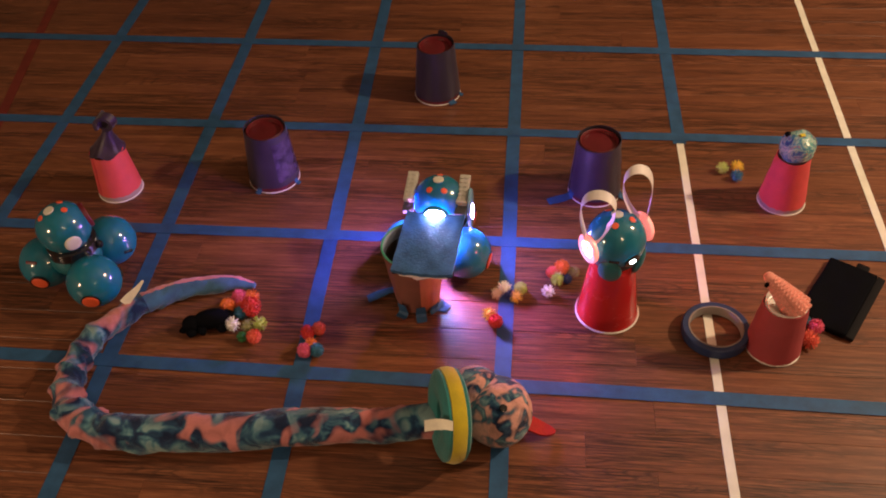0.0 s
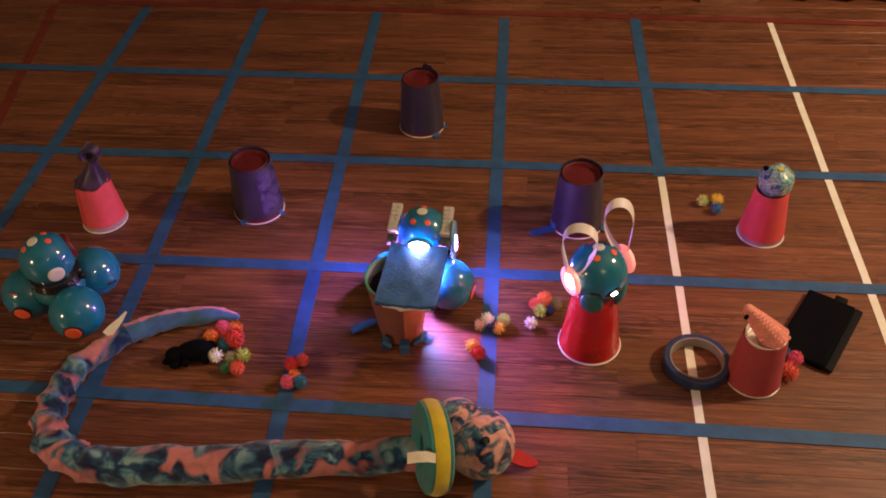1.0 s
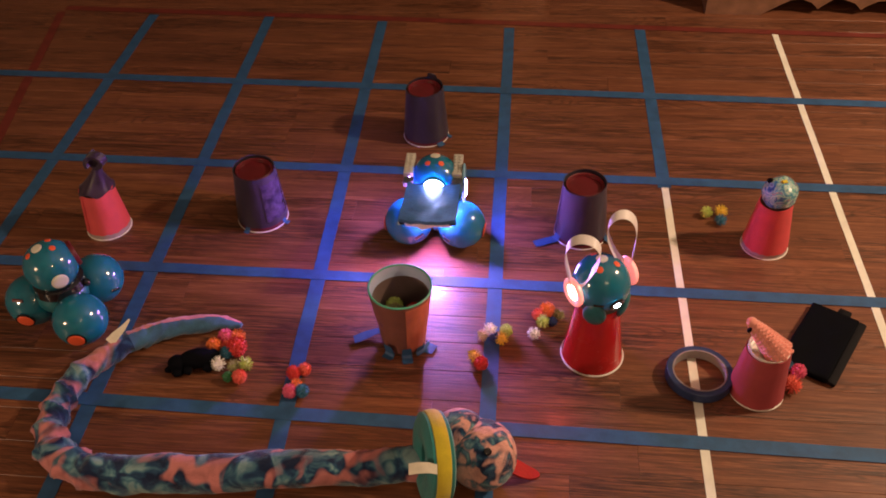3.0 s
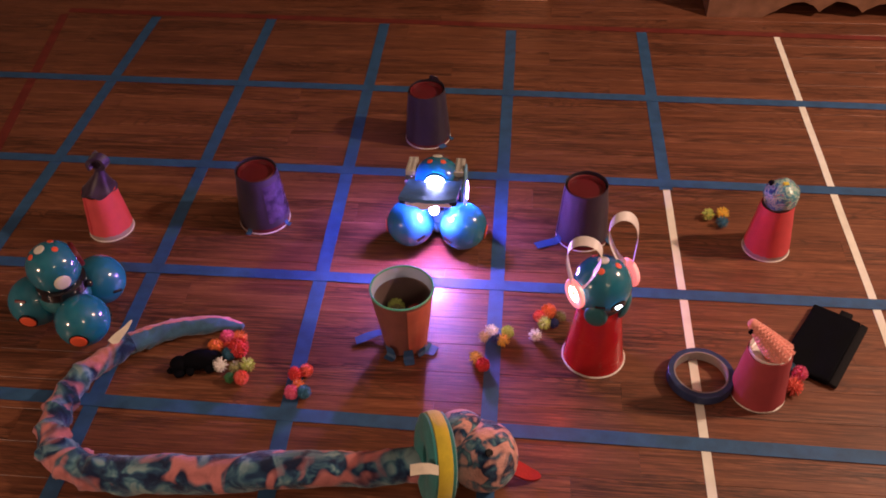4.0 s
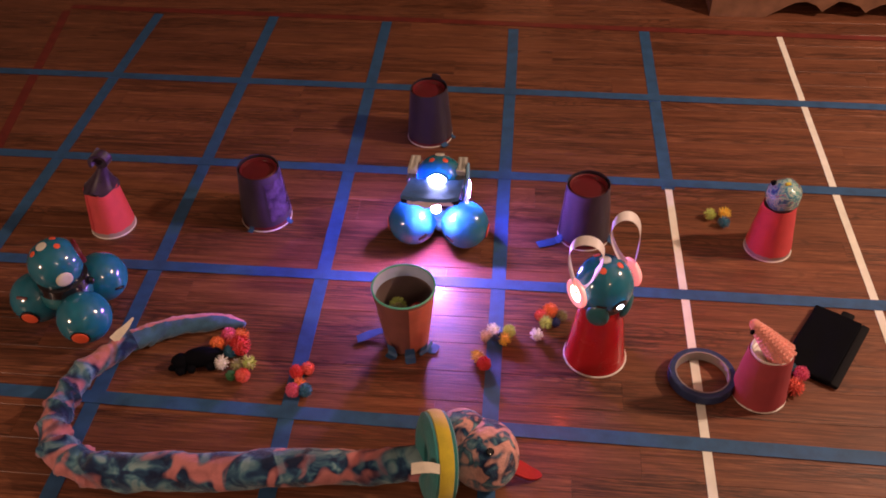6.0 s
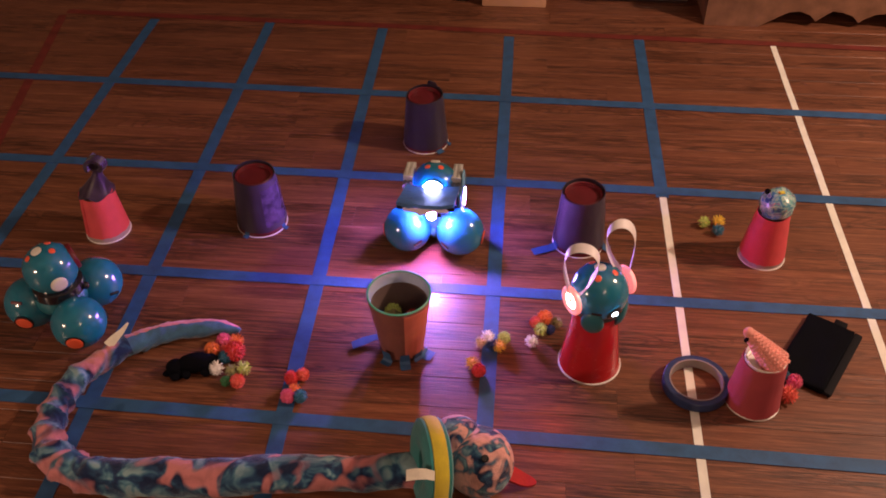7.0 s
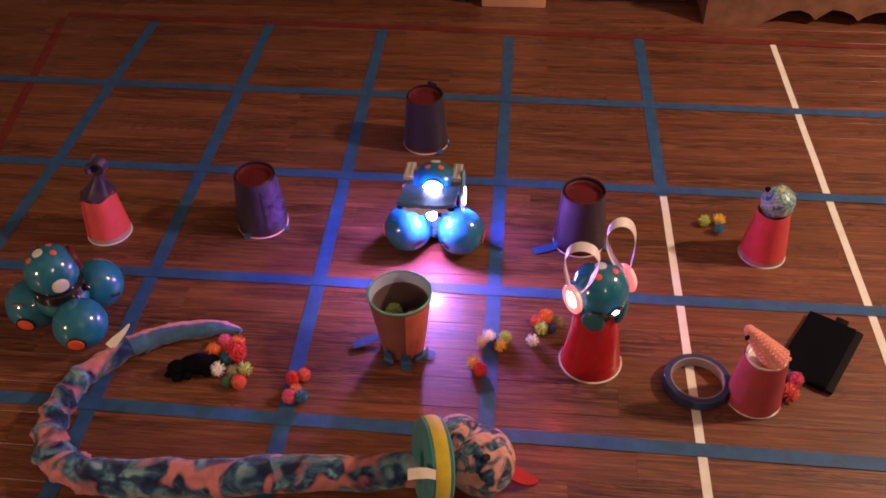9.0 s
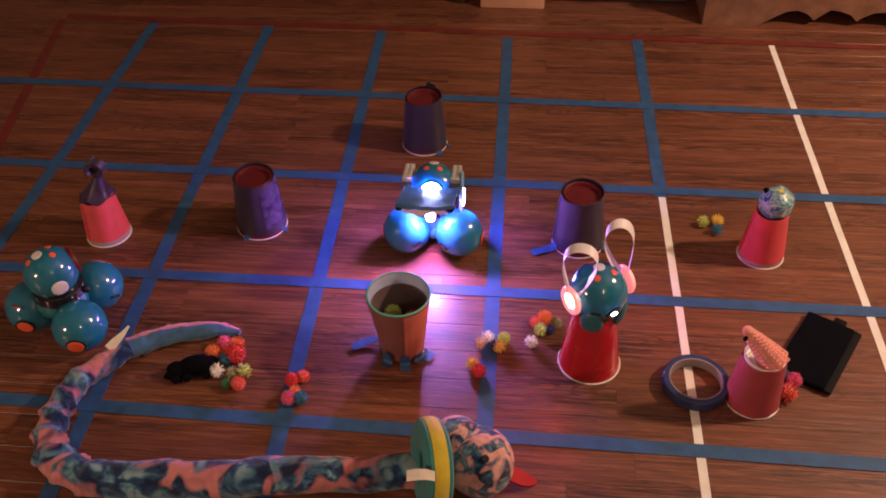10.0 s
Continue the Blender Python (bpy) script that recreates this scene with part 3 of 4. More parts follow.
    dome = lathe(bmesh.new(), [(0.0180 * math.cos(a), 0.001 + 0.0065 * math.sin(a)) for a in [math.pi / 2 * k / 8 for k in range(9)]] + [(0, 0.0075)], 36, eye)
    part("eye", dome if lit else disc(bmesh.new(), 0.0180, 0.0030, eye, 36), EYE_GLOW if lit else BLACK_GLOSS, head, "glowing bluish white eye" if lit else "dark unlit eye")
    for sx in (-1, 1):
        part("ear", disc(bmesh.new(), 0.0125, 0.0022, on_ball((0, 0, 0), r, sx * 90, -6)), WHITE_BUTTON, head, "off-white ear disc")
    part("top_button", disc(bmesh.new(), 0.0082, 0.0012, on_ball((0, 0, 0), r, 180, 76)), WHITE_BUTTON, head, "off-white button")
    for lon, lat in ((48, 68), (-48, 68), (180, 52)):
        part("button", disc(bmesh.new(), 0.0048, 0.0010, on_ball((0, 0, 0), r, lon, lat)), ORANGE, head, "orange button")
    return bot, head


def brick(size, studs, m, material, parent, label):
    """A building brick with its studs on the upper side."""
    bm = box(bmesh.new(), size, Matrix(), 0.0008, 1)
    nx, ny = studs
    for i in range(nx):
        for j in range(ny):
            lathe(bm, [(0.0024, 0), (0.0024, 0.0017), (0, 0.0018)], 12, pose((i - (nx - 1) / 2) * 0.008, (j - (ny - 1) / 2) * 0.008, size[2] / 2))
    return part("building_brick", bm, material, parent, label, m)


def scoop(head):
    """A shallow tray of card wrapped in dark blue tape, fixed before the eye."""
    bm = bmesh.new()
    w, d = 0.0445, 0.132
    n, k = 14, 10
    def top(i, j):
        u, v = i / n, j / k
        z = 0.004 * (2 * abs(u - 0.5)) ** 3 + 0.0016 * noise.noise(Vector((u * 7, v * 6, 2))) 
        return Vector((-w + 2 * w * u + 0.0014 * noise.noise(Vector((u * 5, v * 9, 7))), -d * v + (0.0022 * noise.noise(Vector((u * 9, 3, 1))) if j == k else 0), z))
    up = [[bm.verts.new(top(i, j)) for j in range(k + 1)] for i in range(n + 1)]
    dn = [[bm.verts.new(top(i, j) - Vector((0, 0, 0.0055))) for j in range(k + 1)] for i in range(n + 1)]
    for i in range(n):
        for j in range(k):
            bm.faces.new((up[i][j], up[i + 1][j], up[i + 1][j + 1], up[i][j + 1]))
            bm.faces.new((dn[i][j], dn[i][j + 1], dn[i + 1][j + 1], dn[i + 1][j]))
        bm.faces.new((up[i][0], dn[i][0], dn[i + 1][0], up[i + 1][0]))
        bm.faces.new((up[i][k], up[i + 1][k], dn[i + 1][k], dn[i][k]))
    for j in range(k):
        bm.faces.new((up[0][j], up[0][j + 1], dn[0][j + 1], dn[0][j]))
        bm.faces.new((up[n][j], dn[n][j], dn[n][j + 1], up[n][j + 1]))
    tray = part("scoop_tray", bm, TRAY_CLOTH, head, "card tray wrapped in creased dark blue tape", pose(0.0015, -0.038, 0.0145, -13))
    bm = bmesh.new()
    prism(bm, [(-0.036, -0.0058), (0.038, -0.0058), (0.036, -0.0115), (0.012, -0.0110), (-0.008, -0.0175), (-0.016, -0.0125), (-0.033, -0.0110)], 0.0012, pose(0, -0.128, 0))
    part("torn_lining", bm, TRAY_LINING, tray, "torn white card edge", smooth=False)
    for x in (-0.039, 0.039):
        part("tape_end", box(bmesh.new(), (0.012, 0.010, 0.009), pose(x, -0.124, -0.004, 20, 0, 8), 0.003), BLACK_NYLON, tray, "black tape end")
    for sx in (-1, 1):
        brick((0.0165, 0.054, 0.0096), (2, 6), pose(sx * 0.0440 - 0.006 * (sx > 0), 0.008, 0.020, 2), GREY_BRICK, head, "grey building brick beam with studs")
        brick((0.0165, 0.0165, 0.0096), (2, 2), pose(sx * 0.0440 - 0.006 * (sx > 0), -0.026, 0.0095, 2), DARK_BRICK, head, "dark grey brick")
        brick((0.0085, 0.030, 0.0096), (1, 3), pose(sx * 0.0420 - 0.006 * (sx > 0), -0.040, -0.0045), GREY_BRICK if sx < 0 else ORANGE, head, "pale brick" if sx < 0 else "orange brick")
    part("ear_light", disc(bmesh.new(), 0.0120, 0.0014, on_ball((0, 0, 0), 0.0425, -90, -6)), EAR_GLOW, head, "glowing blue ear light")
    plate = part("side_plate", lathe(bmesh.new(), [(0, 0.0025), (0.026, 0.0025), (0.0285, 0.0015), (0.029, 0), (0.0285, -0.0015), (0.026, -0.0025), (0, -0.0025)], 40, Matrix.Diagonal((1.45, 0.85, 1, 1))), PALE_TEAL, head, "pale blue side plate", pose(0.0495, -0.004, -0.010, 0, 90, 0))
    part("ear_light", disc(bmesh.new(), 0.0125, 0.0012, pose(0.006, 0, 0.0026) @ Matrix.Diagonal((1.25, 0.7, 1, 1))), EAR_GLOW, plate, "glowing blue ear light")


runner, runner_head = robot(pose(-0.1115, 0.4035, 0, 0, 0, -2), "teal ball-wheeled toy robot with lit eye carrying a tray", True, -12)
scoop(runner_head)
robot(pose(-0.651, 0.183, 0, 0, 0, 95), "switched-off teal toy robot standing on three balls", False, 0, 36)


def small_robot():
    c = Vector((0.150, 0.158, 0.1530))
    bot = empty("small_toy_robot", Matrix.Translation(c) @ pose(0, 0, 0, 0, 0, 32), "small teal robot with glowing pink ears on a red cup", "robot")
    r = 0.0425
    body = part("body", ball(bmesh.new(), r, u=48, v=32), TEAL, bot)
    # four short feet that grip the cup
    for a in (45, 135, 225, 315):
        bm = bmesh.new()
        q = radians(a)
        ball(bm, 1.0, pose(0.0345 * math.cos(q), 0.0345 * math.sin(q), -0.032, 0, 0, a) @ pose(0, 0, 0, 0, 12) @ Matrix.Diagonal((0.0085, 0.017, 0.024, 1)), 20, 14)
        part("foot", bm, TEAL_MATTE, bot, "rounded teal foot")
    part("skirt", lathe(bmesh.new(), [(0.030, -0.020), (0.036, -0.022), (0.0365, -0.0285), (0.033, -0.0335), (0.0, -0.0342)], 40), DARK_BRICK, bot, "dark base ring")
    eye = on_ball((0, 0, 0), r - 0.0008, 0, -14)
    part("eye", disc(bmesh.new(), 0.0120, 0.0016, eye, 32), BLACK_GLOSS, body, "dark gloss eye")
    part("eye_light", disc(bmesh.new(), 0.0052, 0.0012, on_ball((0, 0, 0), r + 0.0012, -1, -12), 20, 0.75), WHITE_GLOW, body, "white eye light")
    part("slot", box(bmesh.new(), (0.0145, 0.0045, 0.003), on_ball((0, 0, 0), r - 0.0006, -38, -9), 0.0012), BLACK_GLOSS, body, "black slot")
    part("top_button", disc(bmesh.new(), 0.0082, 0.0012, on_ball((0, 0, 0), r, 180, 84)), WHITE_BUTTON, body, "off-white button")
    for lon, lat in ((52, 64), (-52, 66), (180, 56)):
        part("button", disc(bmesh.new(), 0.0050, 0.0010, on_ball((0, 0, 0), r, lon, lat)), ORANGE, body, "orange button")
    for sx in (-1, 1):
        at = pose(sx * 0.0460, 0, 0.002, 0, sx * 90, 0)
        cup_ = part("ear_cup", lathe(bmesh.new(), [(0.0125, 0.003), (0.0155, 0.0042), (0.0205, 0.0040), (0.0222, 0.002), (0.0215, -0.002), (0.014, -0.006), (0, -0.007)], 40), PINK_GLOW, bot, "pink translucent ear ring", at)
        part("ear_light", disc(bmesh.new(), 0.0124, 0.0022, pose(0, 0, 0.001), 32), RED_GLOW, cup_, "glowing pinkish white ear light")
        # loop ear of ribbon, a drop that starts and ends at the ear
        pts, n = [], 40
        for k in range(n + 1):
            a = 2 * math.pi * k / n
            h = 0.5 - 0.5 * math.cos(a)
            s = math.sin(a) * (0.30 + 0.70 * h) * (0.0255 if sx < 0 else 0.029)
            pts.append(Vector((sx * (0.050 - 0.022 * math.sqrt(h)) + s * 0.96, s * (-0.85 if sx < 0 else -0.27) + 0.010 * h, 0.010 + (0.086 + 0.011 * sx) * h)))
        part("loop_ear", ribbon(bmesh.new(), pts, [0.0158] * len(pts), (0.60, 0.74, 0.26), 0.0007), RIBBON, bot, "frosted white ribbon loop ear")
    return bot


small_robot()


# ---- plush snake ----
def plush_snake():
    snake = empty("plush_snake", pose(-0.30, -0.06, 0), "tie-dyed plush snake stretched along the floor", "plush snake")
    line = [(-0.407, 0.176), (-0.449, 0.171), (-0.508, 0.153), (-0.556, 0.126), (-0.590, 0.092), (-0.615, 0.052), (-0.628, 0.004), (-0.623, -0.044),
            (-0.602, -0.090), (-0.557, -0.115), (-0.498, -0.121), (-0.345, -0.111), (-0.203, -0.091), (-0.120, -0.081), (-0.040, -0.073)]
    radii = [0.006, 0.0145, 0.0165, 0.018, 0.0185, 0.0195, 0.0210, 0.0225, 0.0240, 0.0255, 0.0265, 0.0270, 0.0250, 0.0240, 0.033]
    path = spline([(x + 0.30, y + 0.06, r) for (x, y), r in zip(line, radii)], 16)
    rad = [max(0.0025, float(p[2])) for p in path]
    bm, rings, seg = bmesh.new(), [], 28
    for i, p in enumerate(path):
        a, c = path[max(0, i - 1)], path[min(len(path) - 1, i + 1)]
        t = Vector((c[0] - a[0], c[1] - a[1], 0)).normalized()
        side, up = Vector((-t.y, t.x, 0)), Vector((0, 0, 1))
        bend = math.exp(-((i - 125) / 45) ** 2)
        ring = []
        for k in range(seg):
            q = 2 * math.pi * k / seg
            # stuffing lumps, and folds that twist round the bends
            lump = 0.0030 * noise.noise(Vector((i * 0.11, math.cos(q) * 0.9, math.sin(q) * 0.9))) + 0.0034 * noise.noise(Vector((i * 0.40 + 2.5 * math.sin(q), math.cos(q) * 1.6, 5)))
            fold = 0.0048 * bend * (1 - 2 * abs(math.sin(i * 0.26 + q * 0.5)) ** 0.6) + 0.0024 * (1 - 2 * abs(math.sin(i * 0.13 + q * 0.5 + 0.8)) ** 0.5) * (1 - bend)
            r = rad[i] + (lump + fold) * min(1, rad[i] / 0.02)
            z = rad[i] * 0.93 + up.z * r * math.sin(q) * 0.95
            ring.append(bm.verts.new(Vector((p[0], p[1], 0)) + side * r * 1.04 * math.cos(q) + up * max(0.0008, z)))
        rings.append(ring)
    for i, (a, c) in enumerate(zip(rings, rings[1:])):
        for k in range(seg):
            f = bm.faces.new((a[k], a[(k + 1) % seg], c[(k + 1) % seg], c[k]))
            if i < 52:  # the tail is sewn from a teal and a pink strip
                f.material_index = 1 if 0.24 * seg < k < 0.5 * seg else 2
    tip = bm.verts.new(Vector((path[0][0] + 0.004, path[0][1], 0.006)))
    for k in range(seg):
        bm.faces.new((rings[0][k], rings[0][(k + 1) % seg], tip)).material_index = 2
    bm.faces.new(rings[-1][::-1])
    part("body", bm, (PLUSH, TAIL_PINK, TAIL_TEAL), snake, "tie-dyed coral, mint and navy plush body")
    bm = bmesh.new()
    ball(bm, 1.0, Matrix.Diagonal((0.049, 0.0475, 0.0465, 1)), 36, 24)
    for v in bm.verts:
        v.co *= 1 + 0.05 * noise.noise(v.co * 30)
        if v.co.x > 0.02:
            v.co.z *= 1 - 2.0 * (v.co.x - 0.02)
    head = part("head", bm, HEAD_PLUSH, snake, "round tie-dyed plush head", pose(0.293, -0.012, 0.0470, 0, 4, -8))
    # The head's paler plush stands for the robot's light on the neck.
    part("neck", ball(bmesh.new(), 1.0, pose(0.262, 0.006, 0.0500) @ Matrix.Diagonal((0.041, 0.041, 0.0475, 1)), 32, 20), HEAD_PLUSH, snake, "puffed tie-dyed neck, paler plush as if lit")
    for lon, lat in ((24, 60),):
        part("eye", disc(bmesh.new(), 0.0052, 0.0024, on_ball((0, 0, 0), 0.0475, lon, lat), 24), BLACK_GLOSS, head, "black button eye")
    bm = bmesh.new()
    pts = spline([(0.330, -0.010, 0.026), (0.343, -0.010, 0.017), (0.356, -0.010, 0.0085), (0.372, -0.011, 0.0050)], 4)
    ribbon(bm, pts, [0.024 * math.sqrt(max(0.02, 1 - (k / (len(pts) - 1)) ** 3)) for k in range(len(pts))], (0.1, 1, 0), 0.0035)
    part("tongue", bm, RED_FELT, snake, "red felt tongue")
    bm = bmesh.new()
    pts = [(-0.288, 0.160, 0.034), (-0.279, 0.168, 0.042), (-0.268, 0.178, 0.050), (-0.259, 0.186, 0.060)]
    ribbon(bm, pts, [0.015, 0.013, 0.008, 0.003], (-0.77, 0.20, 0.64), 0.0012)
    part("tail_tag", bm, TAG, snake, "cream fabric tag")
    return snake


plush_snake()

# ring cushion round the snake's neck
hat = empty("ring_cushion", pose(-0.068, -0.093, 0.0635, 0, 0, 17) @ pose(0, 0, 0, 0, 9, 0), "round green plush ring with yellow band worn by snake", "plush ring")


def ring_part(name, prof, material, label):
    bm = lathe(bmesh.new(), prof, 64, Matrix.Rotation(radians(90), 4, "Y"))
    for v in bm.verts:
        v.co *= 1 + 0.018 * noise.noise(v.co * 26) + 0.006 * noise.noise(v.co * 90)
    return part(name, bm, material, hat, label)


for name, sgn in (("near_face", -1), ("far_face", 1)):
    faces_ = [(0.0200 + 0.0400 * k / 12, sgn * (0.0075 + 0.0115 * math.sin(math.pi * (0.08 + 0.80 * k / 12)) ** 0.7)) for k in range(13)]
    ring_part(name, [(0.0200, 0.0)] + faces_ + [(0.0600, 0.0)], HAT_GREEN, "puffed green plush face")
ring_part("outer_band", [(0.0590, -0.0100), (0.0614, -0.0088), (0.0628, -0.0045), (0.0632, 0.0), (0.0628, 0.0045), (0.0614, 0.0088), (0.0590, 0.0100), (0.0575, 0.0), (0.0590, -0.0100)], HAT_YELLOW, "yellow plush band round the edge")
bm = bmesh.new()
ribbon(bm, [(-0.010, -0.046, 0.040), (-0.021, -0.045, 0.044), (-0.033, -0.043, 0.043), (-0.045, -0.041, 0.039)], [0.012, 0.013, 0.014, 0.014], (0.05, 0.70, 0.70), 0.001)
part("ribbon_tag", bm, TAG, hat, "cream ribbon tag")


# ---- toppings on the pink and orange cups ----
top = empty("felt_topper", pose(-0.712, 0.405, 0.0885), "deep purple felt cone with a curled knot on a pink cup", "decoration")
bm = bmesh.new()
lathe(bm, [(0.0, 0.050), (0.008, 0.047), (0.0105, 0.036), (0.019, 0.020), (0.0275, 0.006), (0.0310, 0.0035), (0.0300, 0.0025), (0.0260, 0.004), (0.016, 0.018), (0.0, 0.030)], 36)
for v in bm.verts:
    a = math.atan2(v.co.y, v.co.x)
    k = max(0.0, 1 - v.co.z / 0.04)
    v.co.x *= 1 + 0.06 * k * math.sin(5 * a)
    v.co.y *= 1 + 0.06 * k * math.sin(5 * a)
    v.co.z -= 0.0035 * k * math.sin(5 * a + 1)
    v.co.x += 0.013 * max(0.0, v.co.z) / 0.04
part("felt_cone", bm, PURPLE_FELT, top, "crumpled purple felt cone")
bm = bmesh.new()
pts = []
for k in range(26):
    a = 2 * math.pi * k / 20
    pts.append((0.0125 * math.cos(a + 2.2) + 0.018, 0.006 - 0.0006 * k, 0.063 + 0.0125 * math.sin(a + 2.2)))
ribbon(bm, pts, [0.016] * 26, (0.25, 1, 0.1), 0.007)
part("felt_curl", bm, PURPLE_FELT, top, "curled purple felt strip")

ballp = empty("foil_ball", pose(0.4555, 0.427, 0.0885), "shiny marbled blue and green ball on a pink cup", "ball")
bm = bmesh.new()
bmesh.ops.create_icosphere(bm, subdivisions=4, radius=0.0285, matrix=pose(0.001, 0, 0.0275))
for v in bm.verts:
    v.co += v.normal * 0.0024 * noise.noise(v.co * 70) + v.normal * 0.001 * noise.noise(v.co * 190)
    v.co.z = max(v.co.z, 0.0)
part("crumpled_ball", bm, FOIL, ballp)
part("gold_speck", box(bmesh.new(), (0.010, 0.006, 0.004), pose(0.001, -0.006, 0.0550, 20, 10, 25), 0.0012), HAT_YELLOW, ballp, "yellow speck")
part("dark_knot", box(bmesh.new(), (0.010, 0.009, 0.008), pose(-0.018, 0.004, 0.0485, 20, 30, 25), 0.003), BLACK_FELT, ballp, "dark knot")

# coral knitted cone that leans out of the orange cup
knit = empty("knitted_cone", pose(0.387, 0.102, 0.086), "coral knitted cone leaning on the orange cup", "knitted cone")
bm = bmesh.new()
axis0, axis1 = Vector((0.011, -0.008, 0.009)), Vector((-0.033, 0.002, 0.055))
n, seg = 44, 30
d = (axis1 - axis0).normalized()
sx_, sy_ = d.orthogonal().normalized(), d.cross(d.orthogonal().normalized())
rings = []
for i in range(n + 1):
    s = i / n
    c = axis0.lerp(axis1, s)
    r0 = 0.0155 * (1 - s) ** 0.8 + 0.0080
    if i == n:
        r0 = 0.003
    ring = []
    for k in range(seg):
        q = 2 * math.pi * k / seg
        rr_ = r0 * (1 + 0.11 * (1 if (i // 2) % 2 else -1) * (1 if (k // 2) % 2 else -1)) + 0.0010 * noise.noise(Vector((i, k, 0)))
        ring.append(bm.verts.new(c + sx_ * rr_ * math.cos(q) * 0.8 + sy_ * rr_ * math.sin(q)))
    rings.append(ring)
for a, c in zip(rings, rings[1:]):
    for k in range(seg):
        bm.faces.new((a[k], a[(k + 1) % seg], c[(k + 1) % seg], c[k]))
bm.faces.new(rings[0])
bm.faces.new(rings[-1][::-1])
part("knitted_body", bm, YARN, knit)
part("tip_bobble", ball(bmesh.new(), 0.0078, pose(axis1.x, axis1.y, axis1.z), 18, 12), YARN, knit)
part("dark_eyelet", box(bmesh.new(), (0.005, 0.005, 0.009), pose(-0.0355, -0.0045, 0.0475, 0, 20, 0), 0.002), BLACK_FELT, knit, "dark stitched eyelet")

# roll of tape, lying flat
roll = empty("tape_roll", pose(0.3060, 0.1190, 0.0024), "roll of navy blue tape lying flat on the floor", "tape roll")
lathe_bm = lathe(bmesh.new(), [(0.0400, 0.001), (0.0478, 0.0), (0.0488, 0.001), (0.0490, 0.008), (0.0486, 0.0155), (0.0474, 0.0165), (0.0400, 0.0160), (0.0400, 0.001)], 64)
part("tape_winding", lathe_bm, ROLL_BLUE, roll, "navy tape winding")
part("cardboard_core", lathe(bmesh.new(), [(0.0378, 0.0), (0.0399, 0.0), (0.0399, 0.0168), (0.0378, 0.0168), (0.0378, 0.0)], 64), ROLL_CORE, roll, "grey cardboard core")

# black pouch
pouch = empty("black_pouch", pose(0.500, 0.200, 0.0, 0, 0, -31.5), "flat black nylon pouch lying on the floor", "pouch")
bm = box(bmesh.new(), (0.074, 0.148, 0.011), pose(-0.002, 0, 0.0062), 0.004, 3)
bmesh.ops.subdivide_edges(bm, edges=[e for e in bm.edges if e.calc_length() > 0.03], cuts=7, use_grid_fill=True)
for v in bm.verts:
    v.co.z = max(0.0009, v.co.z * (1 + 0.30 * noise.noise(v.co * 28)))
    v.co.x += 0.002 * noise.noise(v.co * 22)
part("pouch_body", bm, BLACK_FELT, pouch)
part("side_flap", box(bmesh.new(), (0.013, 0.147, 0.008), pose(0.0405, 0, 0.0052, 0, 12, 0), 0.003), BLACK_NYLON, pouch, "ribbed black side flap")
part("loop", box(bmesh.new(), (0.020, 0.013, 0.008), pose(0.010, 0.0790, 0.0065), 0.003), BLACK_NYLON, pouch, "short black loop")

# small black plush figure lying down
toy = empty("black_plush", pose(-0.460, 0.090, 0.0, 0, 0, 14) @ Matrix.Diagonal((0.92, 0.92, 0.92, 1)), "small lumpy black plush animal lying down", "plush toy")
bm = bmesh.new()
for x, y, z, a, b_, c in ((0.010, 0.002, 0.016, 0.032, 0.017, 0.016), (-0.022, 0, 0.013, 0.017, 0.015, 0.013), (-0.006, -0.014, 0.008, 0.008, 0.010, 0.008), (0.026, -0.014, 0.008, 0.009, 0.009, 0.008), (-0.038, -0.006, 0.006, 0.008, 0.005, 0.006), (-0.024, -0.014, 0.007, 0.010, 0.009, 0.007), (0.032, 0.006, 0.012, 0.014, 0.012, 0.012)):
    ball(bm, 1.0, pose(x, y, z) @ Matrix.Diagonal((a, b_, c, 1)), 22, 14)
for v in bm.verts:
    v.co += Vector((noise.noise(v.co * 90), noise.noise(v.co * 90 + Vector((9, 0, 0))), 0)) * 0.0016
    v.co.z = max(0.0006, v.co.z)
part("plush_body", bm, BLACK_FELT, toy)


# ---- pompoms ----
POM_COLOURS = {
    "white": (0.90, 0.88, 0.86), "pink": (0.72, 0.12, 0.24), "red": (0.62, 0.045, 0.045), "coral": (0.76, 0.14, 0.10), "orange": (0.80, 0.22, 0.06),
    "yellow": (0.85, 0.62, 0.08), "lime": (0.50, 0.62, 0.16), "green": (0.05, 0.20, 0.07), "blue": (0.04, 0.17, 0.28), "navy": (0.03, 0.05, 0.16), "olive": (0.30, 0.30, 0.13), "cream": (0.70, 0.56, 0.36)}
POM_MATS = {k: plain(k + "_pompom_yarn", c, 0.9, 0.12, 120, 0.3, fine=900, spec=0.15, sheen=0.25) for k, c in POM_COLOURS.items()}


